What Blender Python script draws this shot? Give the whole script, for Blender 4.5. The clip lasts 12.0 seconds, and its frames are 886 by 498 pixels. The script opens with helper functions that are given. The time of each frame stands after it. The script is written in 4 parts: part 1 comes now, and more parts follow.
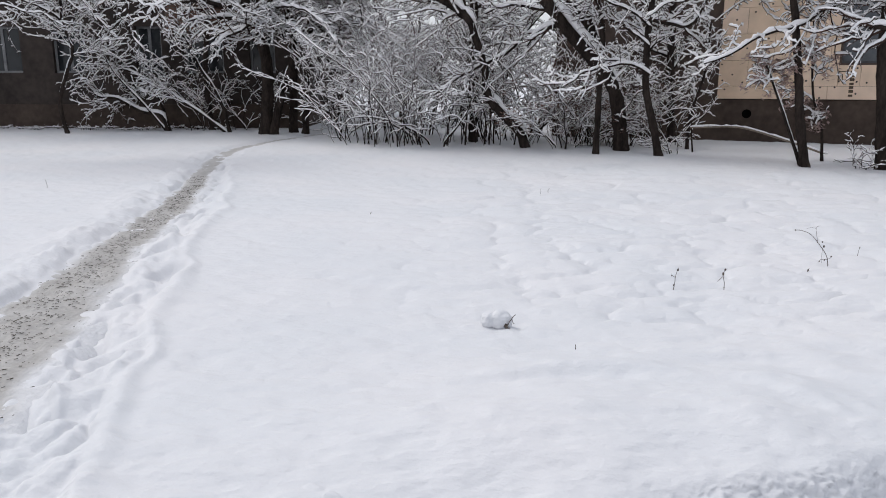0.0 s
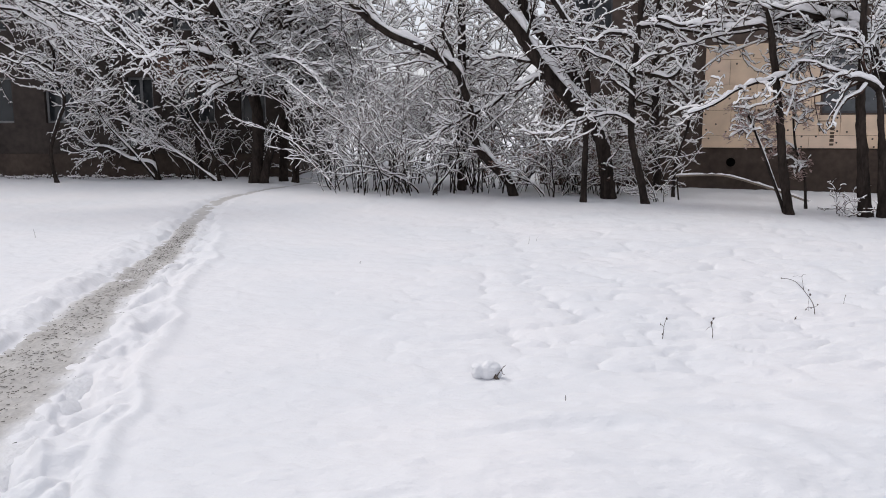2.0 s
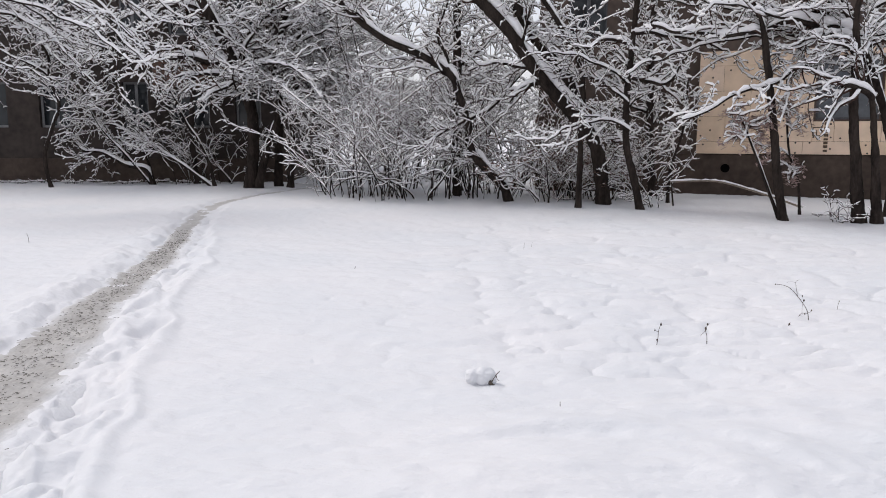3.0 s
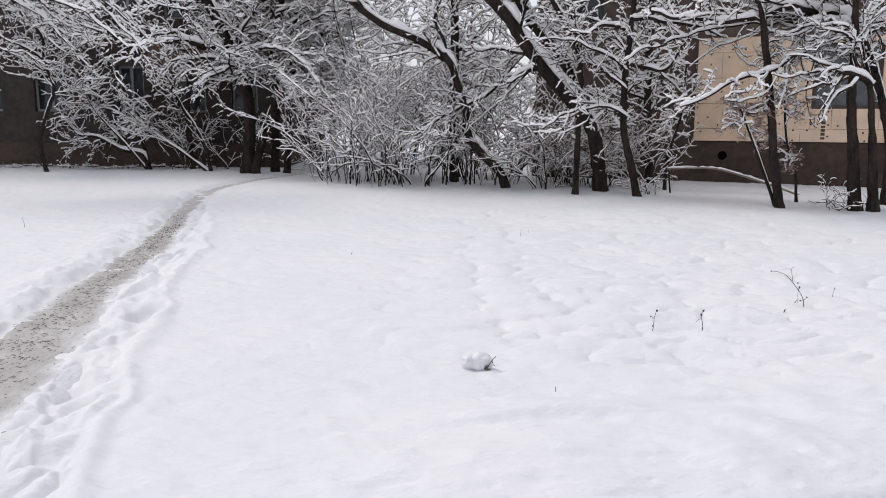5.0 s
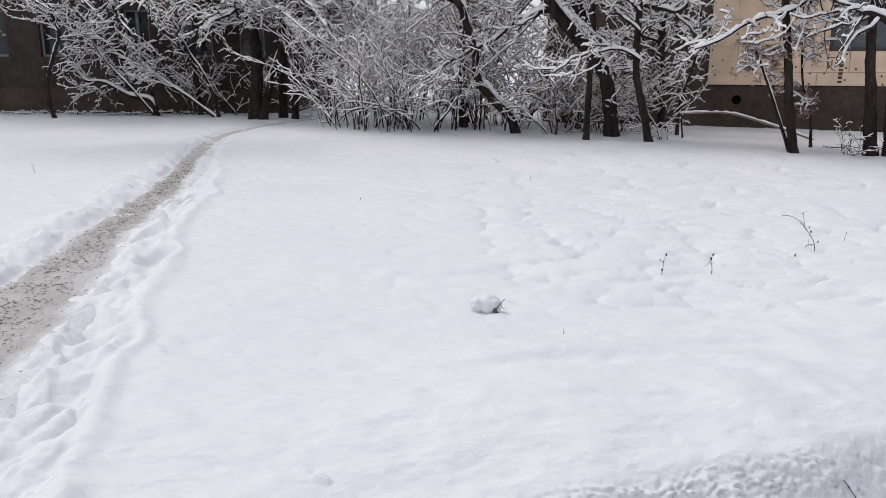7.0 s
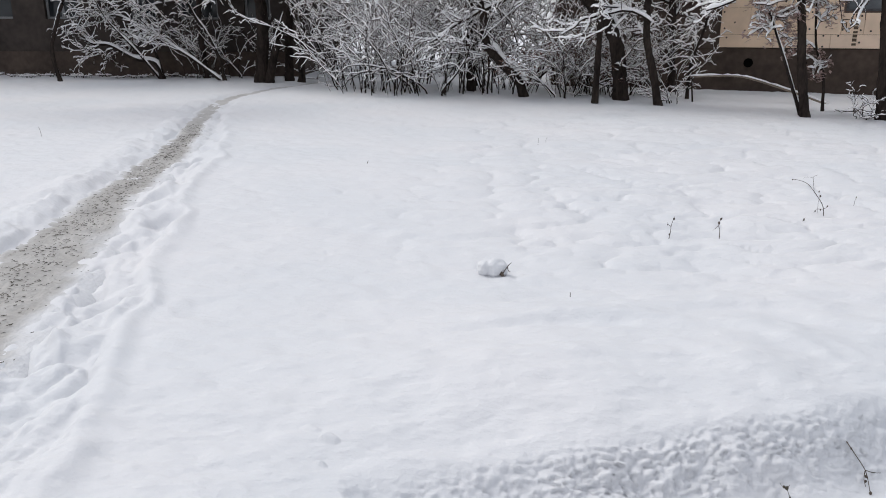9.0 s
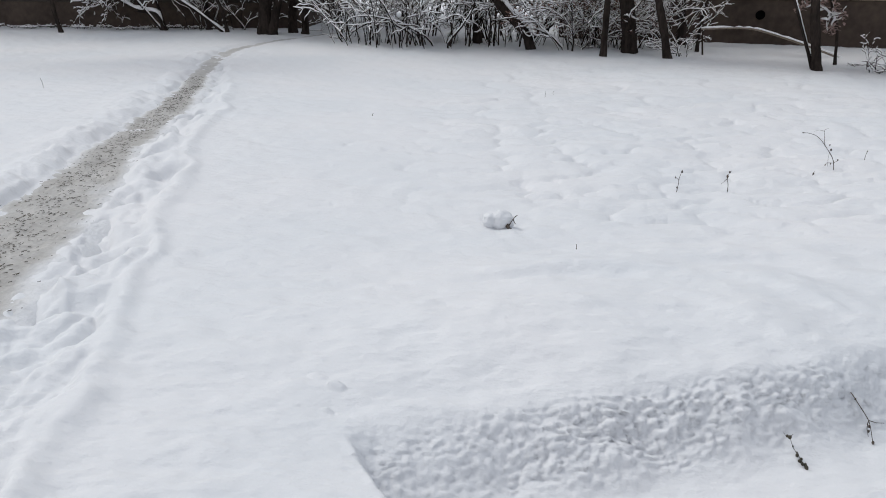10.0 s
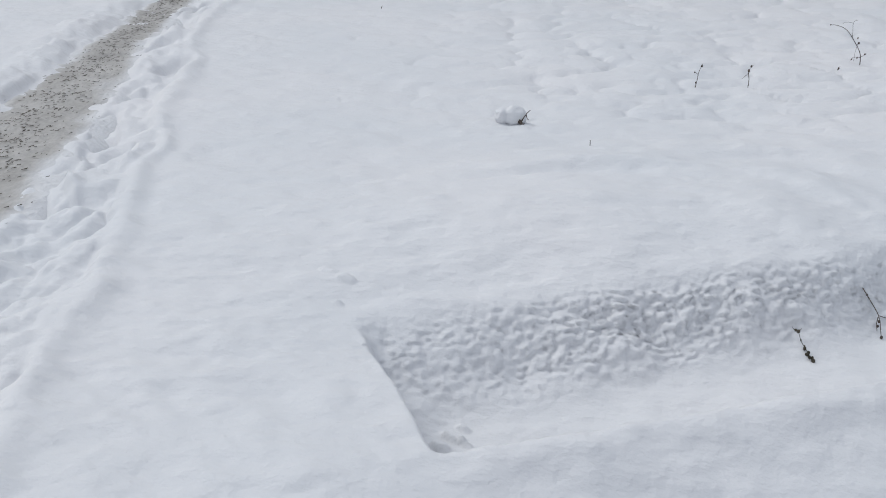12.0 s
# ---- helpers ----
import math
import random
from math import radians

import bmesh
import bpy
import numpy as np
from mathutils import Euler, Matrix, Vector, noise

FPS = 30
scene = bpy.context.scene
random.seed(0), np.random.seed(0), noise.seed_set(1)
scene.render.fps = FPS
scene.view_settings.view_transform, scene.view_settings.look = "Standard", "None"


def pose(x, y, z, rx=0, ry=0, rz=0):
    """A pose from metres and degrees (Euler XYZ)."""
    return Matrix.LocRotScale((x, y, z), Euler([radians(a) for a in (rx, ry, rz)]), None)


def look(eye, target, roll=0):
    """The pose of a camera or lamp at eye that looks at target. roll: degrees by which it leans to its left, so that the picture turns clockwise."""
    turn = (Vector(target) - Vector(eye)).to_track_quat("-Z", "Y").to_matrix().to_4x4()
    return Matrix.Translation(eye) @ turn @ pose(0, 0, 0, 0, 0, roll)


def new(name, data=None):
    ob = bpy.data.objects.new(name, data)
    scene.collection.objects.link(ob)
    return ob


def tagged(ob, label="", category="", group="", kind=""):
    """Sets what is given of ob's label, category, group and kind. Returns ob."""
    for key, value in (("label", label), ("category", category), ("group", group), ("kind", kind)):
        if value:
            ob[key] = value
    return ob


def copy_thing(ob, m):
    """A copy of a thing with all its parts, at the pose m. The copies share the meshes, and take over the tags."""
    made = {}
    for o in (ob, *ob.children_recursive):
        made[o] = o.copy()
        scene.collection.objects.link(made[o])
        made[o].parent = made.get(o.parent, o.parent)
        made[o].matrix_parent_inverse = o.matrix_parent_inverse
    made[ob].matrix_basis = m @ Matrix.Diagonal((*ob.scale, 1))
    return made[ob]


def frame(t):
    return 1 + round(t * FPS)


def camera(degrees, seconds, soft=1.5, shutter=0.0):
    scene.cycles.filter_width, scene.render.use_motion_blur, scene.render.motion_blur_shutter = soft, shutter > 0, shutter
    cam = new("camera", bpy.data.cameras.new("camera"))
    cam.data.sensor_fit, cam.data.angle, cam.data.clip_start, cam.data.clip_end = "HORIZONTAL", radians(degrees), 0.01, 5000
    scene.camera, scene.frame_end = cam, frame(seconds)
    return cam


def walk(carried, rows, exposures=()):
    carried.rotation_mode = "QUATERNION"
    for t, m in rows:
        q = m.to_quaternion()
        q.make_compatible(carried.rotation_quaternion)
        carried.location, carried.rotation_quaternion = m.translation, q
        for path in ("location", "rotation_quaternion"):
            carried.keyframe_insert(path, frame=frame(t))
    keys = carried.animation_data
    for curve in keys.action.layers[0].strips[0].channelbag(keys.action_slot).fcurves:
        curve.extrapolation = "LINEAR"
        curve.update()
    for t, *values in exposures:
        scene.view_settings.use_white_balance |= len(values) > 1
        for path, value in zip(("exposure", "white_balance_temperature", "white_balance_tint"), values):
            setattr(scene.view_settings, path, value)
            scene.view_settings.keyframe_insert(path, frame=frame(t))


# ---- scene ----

# ---- camera ----
cam = camera(61.5, 12.0, 0.95)
ROWS = [  # seconds, x, y, z, pitch, roll, yaw
    (0.0, -0.004, 0.013, 1.521, -12.50, -0.01, 1.03),
    (0.5, -0.005, 0.012, 1.534, -11.42, 0.11, 0.83),
    (1.0, -0.003, 0.009, 1.541, -10.35, 0.19, 0.62),
    (1.5, -0.003, 0.004, 1.545, -9.52, 0.15, 0.39),
    (2.0, -0.002, 0.001, 1.548, -8.90, 0.06, 0.19),
    (2.5, -0.000, -0.000, 1.550, -8.50, 0.00, -0.00),
    (4.5, 0.002, -0.001, 1.553, -8.72, -0.28, -0.41),
    (5.0, 0.002, 0.001, 1.544, -9.54, -0.33, -0.37),
    (5.5, 0.003, 0.002, 1.536, -10.62, -0.31, -0.25),
    (6.0, 0.003, 0.003, 1.528, -11.73, -0.29, -0.04),
    (6.5, 0.005, 0.003, 1.520, -12.76, -0.24, 0.17),
    (7.0, 0.007, 0.005, 1.514, -13.57, -0.17, 0.35),
    (9.0, 0.008, -0.000, 1.504, -16.25, -0.16, 0.91),
    (9.5, 0.002, 0.006, 1.488, -17.69, -0.22, 1.09),
    (10.0, 0.002, 0.011, 1.471, -19.61, -0.28, 1.33),
    (10.5, 0.002, 0.014, 1.457, -21.67, -0.24, 1.57),
    (11.0, 0.002, 0.020, 1.443, -23.76, -0.21, 1.78),
    (11.5, 0.005, 0.028, 1.433, -25.60, -0.12, 1.99),
    (12.0, 0.006, 0.031, 1.424, -27.08, -0.09, 2.20),
]
EXPOSURES = [(0.0, -0.24, 6350, 8), (2.5, -0.13, 6500, 10), (5.5, -0.1, 6500, 10), (7.0, -0.18, 6450, 9), (9.0, -0.22, 6400, 7), (10.0, -0.32, 6350, 5), (11.0, -0.45, 6300, 4), (12.0, -0.47, 6200, 5)]
walk(cam, [(t, pose(x, y, z, 90 + pitch, roll, yaw)) for t, x, y, z, pitch, roll, yaw in ROWS], EXPOSURES)

# ---- overcast daylight ----
world = bpy.data.worlds.new("overcast_sky")
scene.world = world
world.use_nodes = True
wn, wl = world.node_tree.nodes, world.node_tree.links
wn.clear()
sky = wn.new("ShaderNodeTexSky")
sky.sky_type = "NISHITA"
sky.sun_disc = False
sky.sun_elevation, sky.sun_rotation = radians(50), radians(-62)
sky.dust_density = 4.0
bg_sky = wn.new("ShaderNodeBackground")
bg_sky.inputs["Strength"].default_value = 0.05
wl.new(sky.outputs[0], bg_sky.inputs["Color"])
bg_cloud = wn.new("ShaderNodeBackground")
bg_cloud.inputs["Color"].default_value = (0.945, 0.94, 1.0, 1)
# an evenly overcast sky
wtc, wsep, wmap = wn.new("ShaderNodeTexCoord"), wn.new("ShaderNodeSeparateXYZ"), wn.new("ShaderNodeMapRange")
wl.new(wtc.outputs["Generated"], wsep.inputs[0])
wl.new(wsep.outputs["Z"], wmap.inputs["Value"])
wmap.inputs["From Min"].default_value, wmap.inputs["From Max"].default_value = 0.0, 1.0
wmap.inputs["To Min"].default_value, wmap.inputs["To Max"].default_value = 0.74, 0.76
wl.new(wmap.outputs[0], bg_cloud.inputs["Strength"])
both = wn.new("ShaderNodeAddShader")
wl.new(bg_sky.outputs[0], both.inputs[0])
wl.new(bg_cloud.outputs[0], both.inputs[1])
wout = wn.new("ShaderNodeOutputWorld")
wl.new(both.outputs[0], wout.inputs["Surface"])

sun = new("sun", bpy.data.lights.new("sun", "SUN"))
sun.data.energy, sun.data.angle, sun.data.color = 1.30, radians(26), (1.0, 0.98, 0.97)
sun.matrix_world = look((-5.7, 5.0, 7.7), (0, 2, 0))


# ---- materials ----
def material(name, rough=0.8):
    m = bpy.data.materials.new(name)
    m.use_nodes = True
    b = m.node_tree.nodes["Principled BSDF"]
    b.inputs["Roughness"].default_value = rough
    b.inputs["Specular IOR Level"].default_value = 0.25
    return m, m.node_tree.nodes, m.node_tree.links, b


def noise_tex(n, l, scale, detail=4, stretch=(1, 1, 1), coords="Object"):
    tc = n.new("ShaderNodeTexCoord")
    mp = n.new("ShaderNodeMapping")
    mp.inputs["Scale"].default_value = stretch
    l.new(tc.outputs[coords], mp.inputs["Vector"])
    t = n.new("ShaderNodeTexNoise")
    t.inputs["Scale"].default_value, t.inputs["Detail"].default_value = scale, detail
    l.new(mp.outputs[0], t.inputs["Vector"])
    return t


def ramp(n, l, source, stops):
    r = n.new("ShaderNodeValToRGB")
    el = r.color_ramp.elements
    while len(el) < len(stops):
        el.new(0.5)
    for e, (p, c) in zip(el, stops):
        e.position, e.color = p, (*c, 1)
    l.new(source, r.inputs[0])
    return r


def bump(n, l, b, source, strength, distance, after=None):
    k = n.new("ShaderNodeBump")
    k.inputs["Strength"].default_value, k.inputs["Distance"].default_value = strength, distance
    l.new(source, k.inputs["Height"])
    if after:
        l.new(after.outputs[0], k.inputs["Normal"])
    l.new(k.outputs[0], b.inputs["Normal"])
    return k


def mottled(name, dark, light, scale, rough=0.8, relief=0.3, depth=0.01, stretch=(1, 1, 1), fine=8.0):
    m, n, l, b = material(name, rough)
    big = noise_tex(n, l, scale, 5, stretch)
    small = noise_tex(n, l, scale * fine, 6, stretch)
    mix = n.new("ShaderNodeMix")
    mix.inputs[0].default_value = 0.4
    l.new(big.outputs[0], mix.inputs[2])
    l.new(small.outputs[0], mix.inputs[3])
    r = ramp(n, l, mix.outputs[0], [(0.36, dark), (0.64, light)])
    l.new(r.outputs[0], b.inputs["Base Color"])
    bump(n, l, b, small.outputs[0], relief, depth)
    return m


def snow_ground_material():
    m, n, l, b = material("field_snow", 0.75)
    big = noise_tex(n, l, 0.5, 3)
    r = ramp(n, l, big.outputs[0], [(0.35, (0.665, 0.675, 0.695)), (0.65, (0.705, 0.70, 0.712))])
    l.new(r.outputs[0], b.inputs["Base Color"])
    grain = noise_tex(n, l, 15.0, 4, (1.0, 1.7, 1.0))
    k = bump(n, l, b, grain.outputs[0], 0.4, 0.028)
    fine = noise_tex(n, l, 55.0, 4)
    bump(n, l, b, fine.outputs[0], 0.35, 0.006, k)
    return m


M_FIELD = snow_ground_material()
M_SNOW = mottled("branch_snow", (0.92, 0.905, 0.91), (0.96, 0.945, 0.945), 6.0, 0.8, 0.25, 0.012)
nt = M_SNOW.node_tree
glow = nt.nodes.new("ShaderNodeBsdfTranslucent")
glow.inputs["Color"].default_value = (0.95, 0.95, 0.96, 1)
mixs = nt.nodes.new("ShaderNodeMixShader")
mixs.inputs[0].default_value = 0.06
nt.links.new(nt.nodes["Principled BSDF"].outputs[0], mixs.inputs[1])
nt.links.new(glow.outputs[0], mixs.inputs[2])
nt.links.new(mixs.outputs[0], nt.nodes["Material Output"].inputs["Surface"])
M_BARK = mottled("dark_wet_bark", (0.014, 0.011, 0.010), (0.050, 0.039, 0.033), 7.0, 0.9, 1.0, 0.03, (1, 1, 0.3), 5.0)
M_BARK.node_tree.nodes["Principled BSDF"].inputs["Specular IOR Level"].default_value = 0.06
M_TWIG = mottled("twig_bark", (0.024, 0.013, 0.010), (0.075, 0.041, 0.031), 12.0, 0.85, 0.4, 0.005)
M_PATH = mottled("trodden_icy_path", (0.35, 0.335, 0.318), (0.49, 0.475, 0.458), 3.0, 0.6, 0.8, 0.02, (1, 1, 1), 9.0)
pn, pl = M_PATH.node_tree.nodes, M_PATH.node_tree.links
pb = pn["Principled BSDF"]
p_attr, p_mix = pn.new("ShaderNodeAttribute"), pn.new("ShaderNodeMix")
p_attr.attribute_name, p_mix.data_type = "worn", "RGBA"
pl.new(p_attr.outputs["Fac"], p_mix.inputs[0])
p_mix.inputs[6].default_value = (0.69, 0.692, 0.705, 1)
pl.new(pb.inputs["Base Color"].links[0].from_socket, p_mix.inputs[7])
pl.new(p_mix.outputs[2], pb.inputs["Base Color"])
M_LITTER = mottled("wet_litter", (0.02, 0.018, 0.014), (0.09, 0.08, 0.06), 8.0, 0.7)
M_WALL = mottled("grey_brown_render", (0.070, 0.052, 0.043), (0.120, 0.091, 0.076), 0.7, 0.9, 0.35, 0.01)
M_PLINTH = mottled("dark_plinth_concrete", (0.047, 0.034, 0.027), (0.086, 0.063, 0.050), 0.9, 0.9, 0.4, 0.012)
M_LEFTWALL = mottled("old_brown_render", (0.030, 0.024, 0.021), (0.066, 0.052, 0.045), 0.6, 0.9, 0.4, 0.012)
M_WHITE = mottled("dull_window_paint", (0.13, 0.13, 0.135), (0.24, 0.24, 0.24), 5.0, 0.5, 0.1, 0.002)
M_GREYFRAME = mottled("grey_window_frame", (0.05, 0.05, 0.055), (0.1, 0.1, 0.105), 5.0, 0.5, 0.1, 0.002)
# near-black colour that stands in for the darkness of unlit rooms
M_DARK = mottled("unlit_room_black", (0.008, 0.008, 0.008), (0.02, 0.02, 0.02), 2.0, 0.9)
# black without gloss, painted in place of the shade inside the vents
M_HOLE_SHADE = mottled("hole_shade_black", (0.001, 0.001, 0.001), (0.004, 0.004, 0.004), 4.0, 1.0)
M_HOLE_SHADE.node_tree.nodes["Principled BSDF"].inputs["Specular IOR Level"].default_value = 0.0
M_DOWEL = mottled("dark_dowel_plastic", (0.03, 0.028, 0.025), (0.07, 0.06, 0.05), 20.0, 0.6)
M_PRINT = mottled("brown_print", (0.07, 0.05, 0.035), (0.12, 0.085, 0.06), 20.0, 0.8)
M_ROOF = mottled("dark_roof_sheet", (0.05, 0.05, 0.052), (0.1, 0.1, 0.1), 1.0, 0.6)
M_LEAF = mottled("dry_pinkish_leaf", (0.26, 0.17, 0.15), (0.52, 0.40, 0.37), 14.0, 0.8)
M_BROWNLEAF = mottled("dry_brown_leaf", (0.10, 0.058, 0.045), (0.23, 0.14, 0.11), 14.0, 0.8)
M_WEED = mottled("dry_weed_stalk", (0.045, 0.038, 0.032), (0.15, 0.12, 0.10), 30.0, 0.85)
M_POLE = mottled("peeled_pole_wood", (0.16, 0.13, 0.10), (0.30, 0.25, 0.20), 8.0, 0.8)


def board_material():
    m, n, l, b = material("beige_foam_board", 0.85)
    info = n.new("ShaderNodeObjectInfo")
    r = ramp(n, l, info.outputs["Random"], [(0.0, (0.74, 0.56, 0.40)), (0.5, (0.78, 0.60, 0.44)), (1.0, (0.80, 0.62, 0.49))])
    t = noise_tex(n, l, 3.0, 5)
    r2 = ramp(n, l, t.outputs[0], [(0.3, (0.82, 0.82, 0.82)), (0.7, (1, 1, 1))])
    mul = n.new("ShaderNodeMix")
    mul.data_type, mul.blend_type = "RGBA", "MULTIPLY"
    mul.inputs[0].default_value = 1.0
    l.new(r.outputs[0], mul.inputs[6])
    l.new(r2.outputs[0], mul.inputs[7])
    l.new(mul.outputs[2], b.inputs["Base Color"])
    f = noise_tex(n, l, 60.0, 3)
    bump(n, l, b, f.outputs[0], 0.2, 0.004)
    return m


def brick_material():
    m, n, l, b = material("balcony_brick", 0.9)
    tc = n.new("ShaderNodeTexCoord")
    mp = n.new("ShaderNodeMapping")
    mp.inputs["Rotation"].default_value = (radians(90), 0, 0)
    l.new(tc.outputs["Object"], mp.inputs["Vector"])
    t = n.new("ShaderNodeTexBrick")
    t.inputs["Color1"].default_value = (0.13, 0.075, 0.055, 1)
    t.inputs["Color2"].default_value = (0.17, 0.10, 0.075, 1)
    t.inputs["Mortar"].default_value = (0.12, 0.11, 0.10, 1)
    t.inputs["Scale"].default_value = 1.0
    t.inputs["Brick Width"].default_value, t.inputs["Row Height"].default_value = 0.26, 0.077
    t.inputs["Mortar Size"].default_value = 0.01
    l.new(mp.outputs[0], t.inputs["Vector"])
    l.new(t.outputs[0], b.inputs["Base Color"])
    return m


def glass_material():
    m, n, l, b = material("window_glass", 0.04)
    t = noise_tex(n, l, 1.5, 2)
    r = ramp(n, l, t.outputs[0], [(0.3, (0.015, 0.018, 0.02)), (0.7, (0.03, 0.034, 0.038))])
    l.new(r.outputs[0], b.inputs["Base Color"])
    b.inputs["Specular IOR Level"].default_value = 0.4
    return m


M_BOARD, M_BRICK, M_GLASS = board_material(), brick_material(), glass_material()
M_FILM = mottled("grey_window_film", (0.085, 0.092, 0.10), (0.13, 0.14, 0.15), 1.2, 0.45, 0.2, 0.01)


# ---- mesh helpers ----
def mesh_np(name, V, F, mat, smooth=True):
    """A mesh from vertex and quad arrays."""
    V, F = np.asarray(V, np.float32), np.asarray(F, np.int32)
    me = bpy.data.meshes.new(name)
    me.vertices.add(len(V))
    me.vertices.foreach_set("co", V.ravel())
    me.loops.add(F.size)
    me.loops.foreach_set("vertex_index", F.ravel())
    me.polygons.add(len(F))
    me.polygons.foreach_set("loop_start", np.arange(0, F.size, F.shape[1], dtype=np.int32))
    me.update(calc_edges=True)
    me.polygons.foreach_set("use_smooth", np.full(len(F), smooth))
    me.materials.append(mat)
    return me


def child(name, me, parent, label="", kind=""):
    ob = new(name, me)
    ob.parent = parent
    return tagged(ob, label, kind=kind)


def part(name, bm, mat, parent, label="", kind=""):
    me = bpy.data.meshes.new(name)
    bm.to_mesh(me)
    bm.free()
    me.materials.append(mat)
    return child(name, me, parent, label, kind)


def thing(name, m, label, category, group="", kind=""):
    ob = new(name)
    ob.matrix_world = m
    ob.empty_display_size = 0.2
    return tagged(ob, label, category, group, kind)


def add_box(bm, x0, x1, y0, y1, z0, z1, bevel=0.0):
    r = bmesh.ops.create_cube(bm, size=1, matrix=Matrix.Translation(((x0 + x1) / 2, (y0 + y1) / 2, (z0 + z1) / 2)) @ Matrix.Diagonal((x1 - x0, y1 - y0, z1 - z0, 1)))
    if bevel:
        es = list({e for v in r["verts"] for e in v.link_edges})
        bmesh.ops.bevel(bm, geom=es, offset=bevel, segments=1, affect="EDGES")
    return bm


def box(x0, x1, y0, y1, z0, z1, bevel=0.0):
    return add_box(bmesh.new(), x0, x1, y0, y1, z0, z1, bevel)


# ---- smooth lattice noise on arrays ----
def lattice(ix, iy, seed):
    h = (ix.astype(np.int64) * 374761393 + iy.astype(np.int64) * 668265263 + seed * 2147483647) & 0xFFFFFFFF
    h = ((h ^ (h >> 13)) * 1274126177) & 0xFFFFFFFF
    return ((h ^ (h >> 16)) & 0xFFFF) / 32767.5 - 1.0


def vnoise(x, y, seed=0):
    x, y = np.broadcast_arrays(np.asarray(x, float), np.asarray(y, float))
    ix, iy = np.floor(x), np.floor(y)
    fx, fy = x - ix, y - iy
    u, v = fx * fx * fx * (fx * (fx * 6 - 15) + 10), fy * fy * fy * (fy * (fy * 6 - 15) + 10)
    a, b = lattice(ix, iy, seed), lattice(ix + 1, iy, seed)
    c, d = lattice(ix, iy + 1, seed), lattice(ix + 1, iy + 1, seed)
    return (a * (1 - u) + b * u) * (1 - v) + (c * (1 - u) + d * u) * v


def fbm(x, y, octaves=3, seed=0):
    s, a = 0.0, 1.0
    for o in range(octaves):
        c, q = math.cos(0.7 * o), math.sin(0.7 * o)
        s = s + a * vnoise((c * x - q * y) * 2 ** o + 17.3 * o, (q * x + c * y) * 2 ** o - 9.1 * o, seed + o)
        a *= 0.5
    return s


def sstep(a, b, x):
    t = np.clip((x - a) / (b - a), 0, 1)
    return t * t * (3 - 2 * t)


# ---- ground ----
PATH_Y = [-40, -10, -3, 1, 3, 4.7, 6.3, 8.8, 11, 12.3, 15.7, 17, 18, 19.5, 21.5, 25, 40]
PATH_X = [0.5, -1.0, -1.85, -2.33, -2.55, -2.82, -3.07, -3.44, -3.90, -4.25, -4.86, -4.86, -4.72, -4.35, -3.7, -2.6, 0.0]
PATH_W = [0.37, 0.37, 0.37, 0.37, 0.37, 0.33, 0.25, 0.195, 0.17, 0.16, 0.15, 0.15, 0.15, 0.15, 0.15, 0.15, 0.15]


def base_height(y):
    return 0.008 * np.clip(y, 0, 28)


def path_distance(x, y):
    """Signed distance across the path (right of it positive) and the path's half width."""
    cx = np.interp(y, PATH_Y, PATH_X)
    cx = cx + 0.04 * vnoise(y * 0.9, 3.1, 5)
    return (x - cx) * 0.97, np.interp(y, PATH_Y, PATH_W)


PIT = (-0.09, 1.58, 0.967, 0.257)  # the trench's near corner and its direction


def pit_coords(x, y):
    dx, dy = x - PIT[0], y - PIT[1]
    return dx * PIT[2] + dy * PIT[3], -dx * PIT[3] + dy * PIT[2]


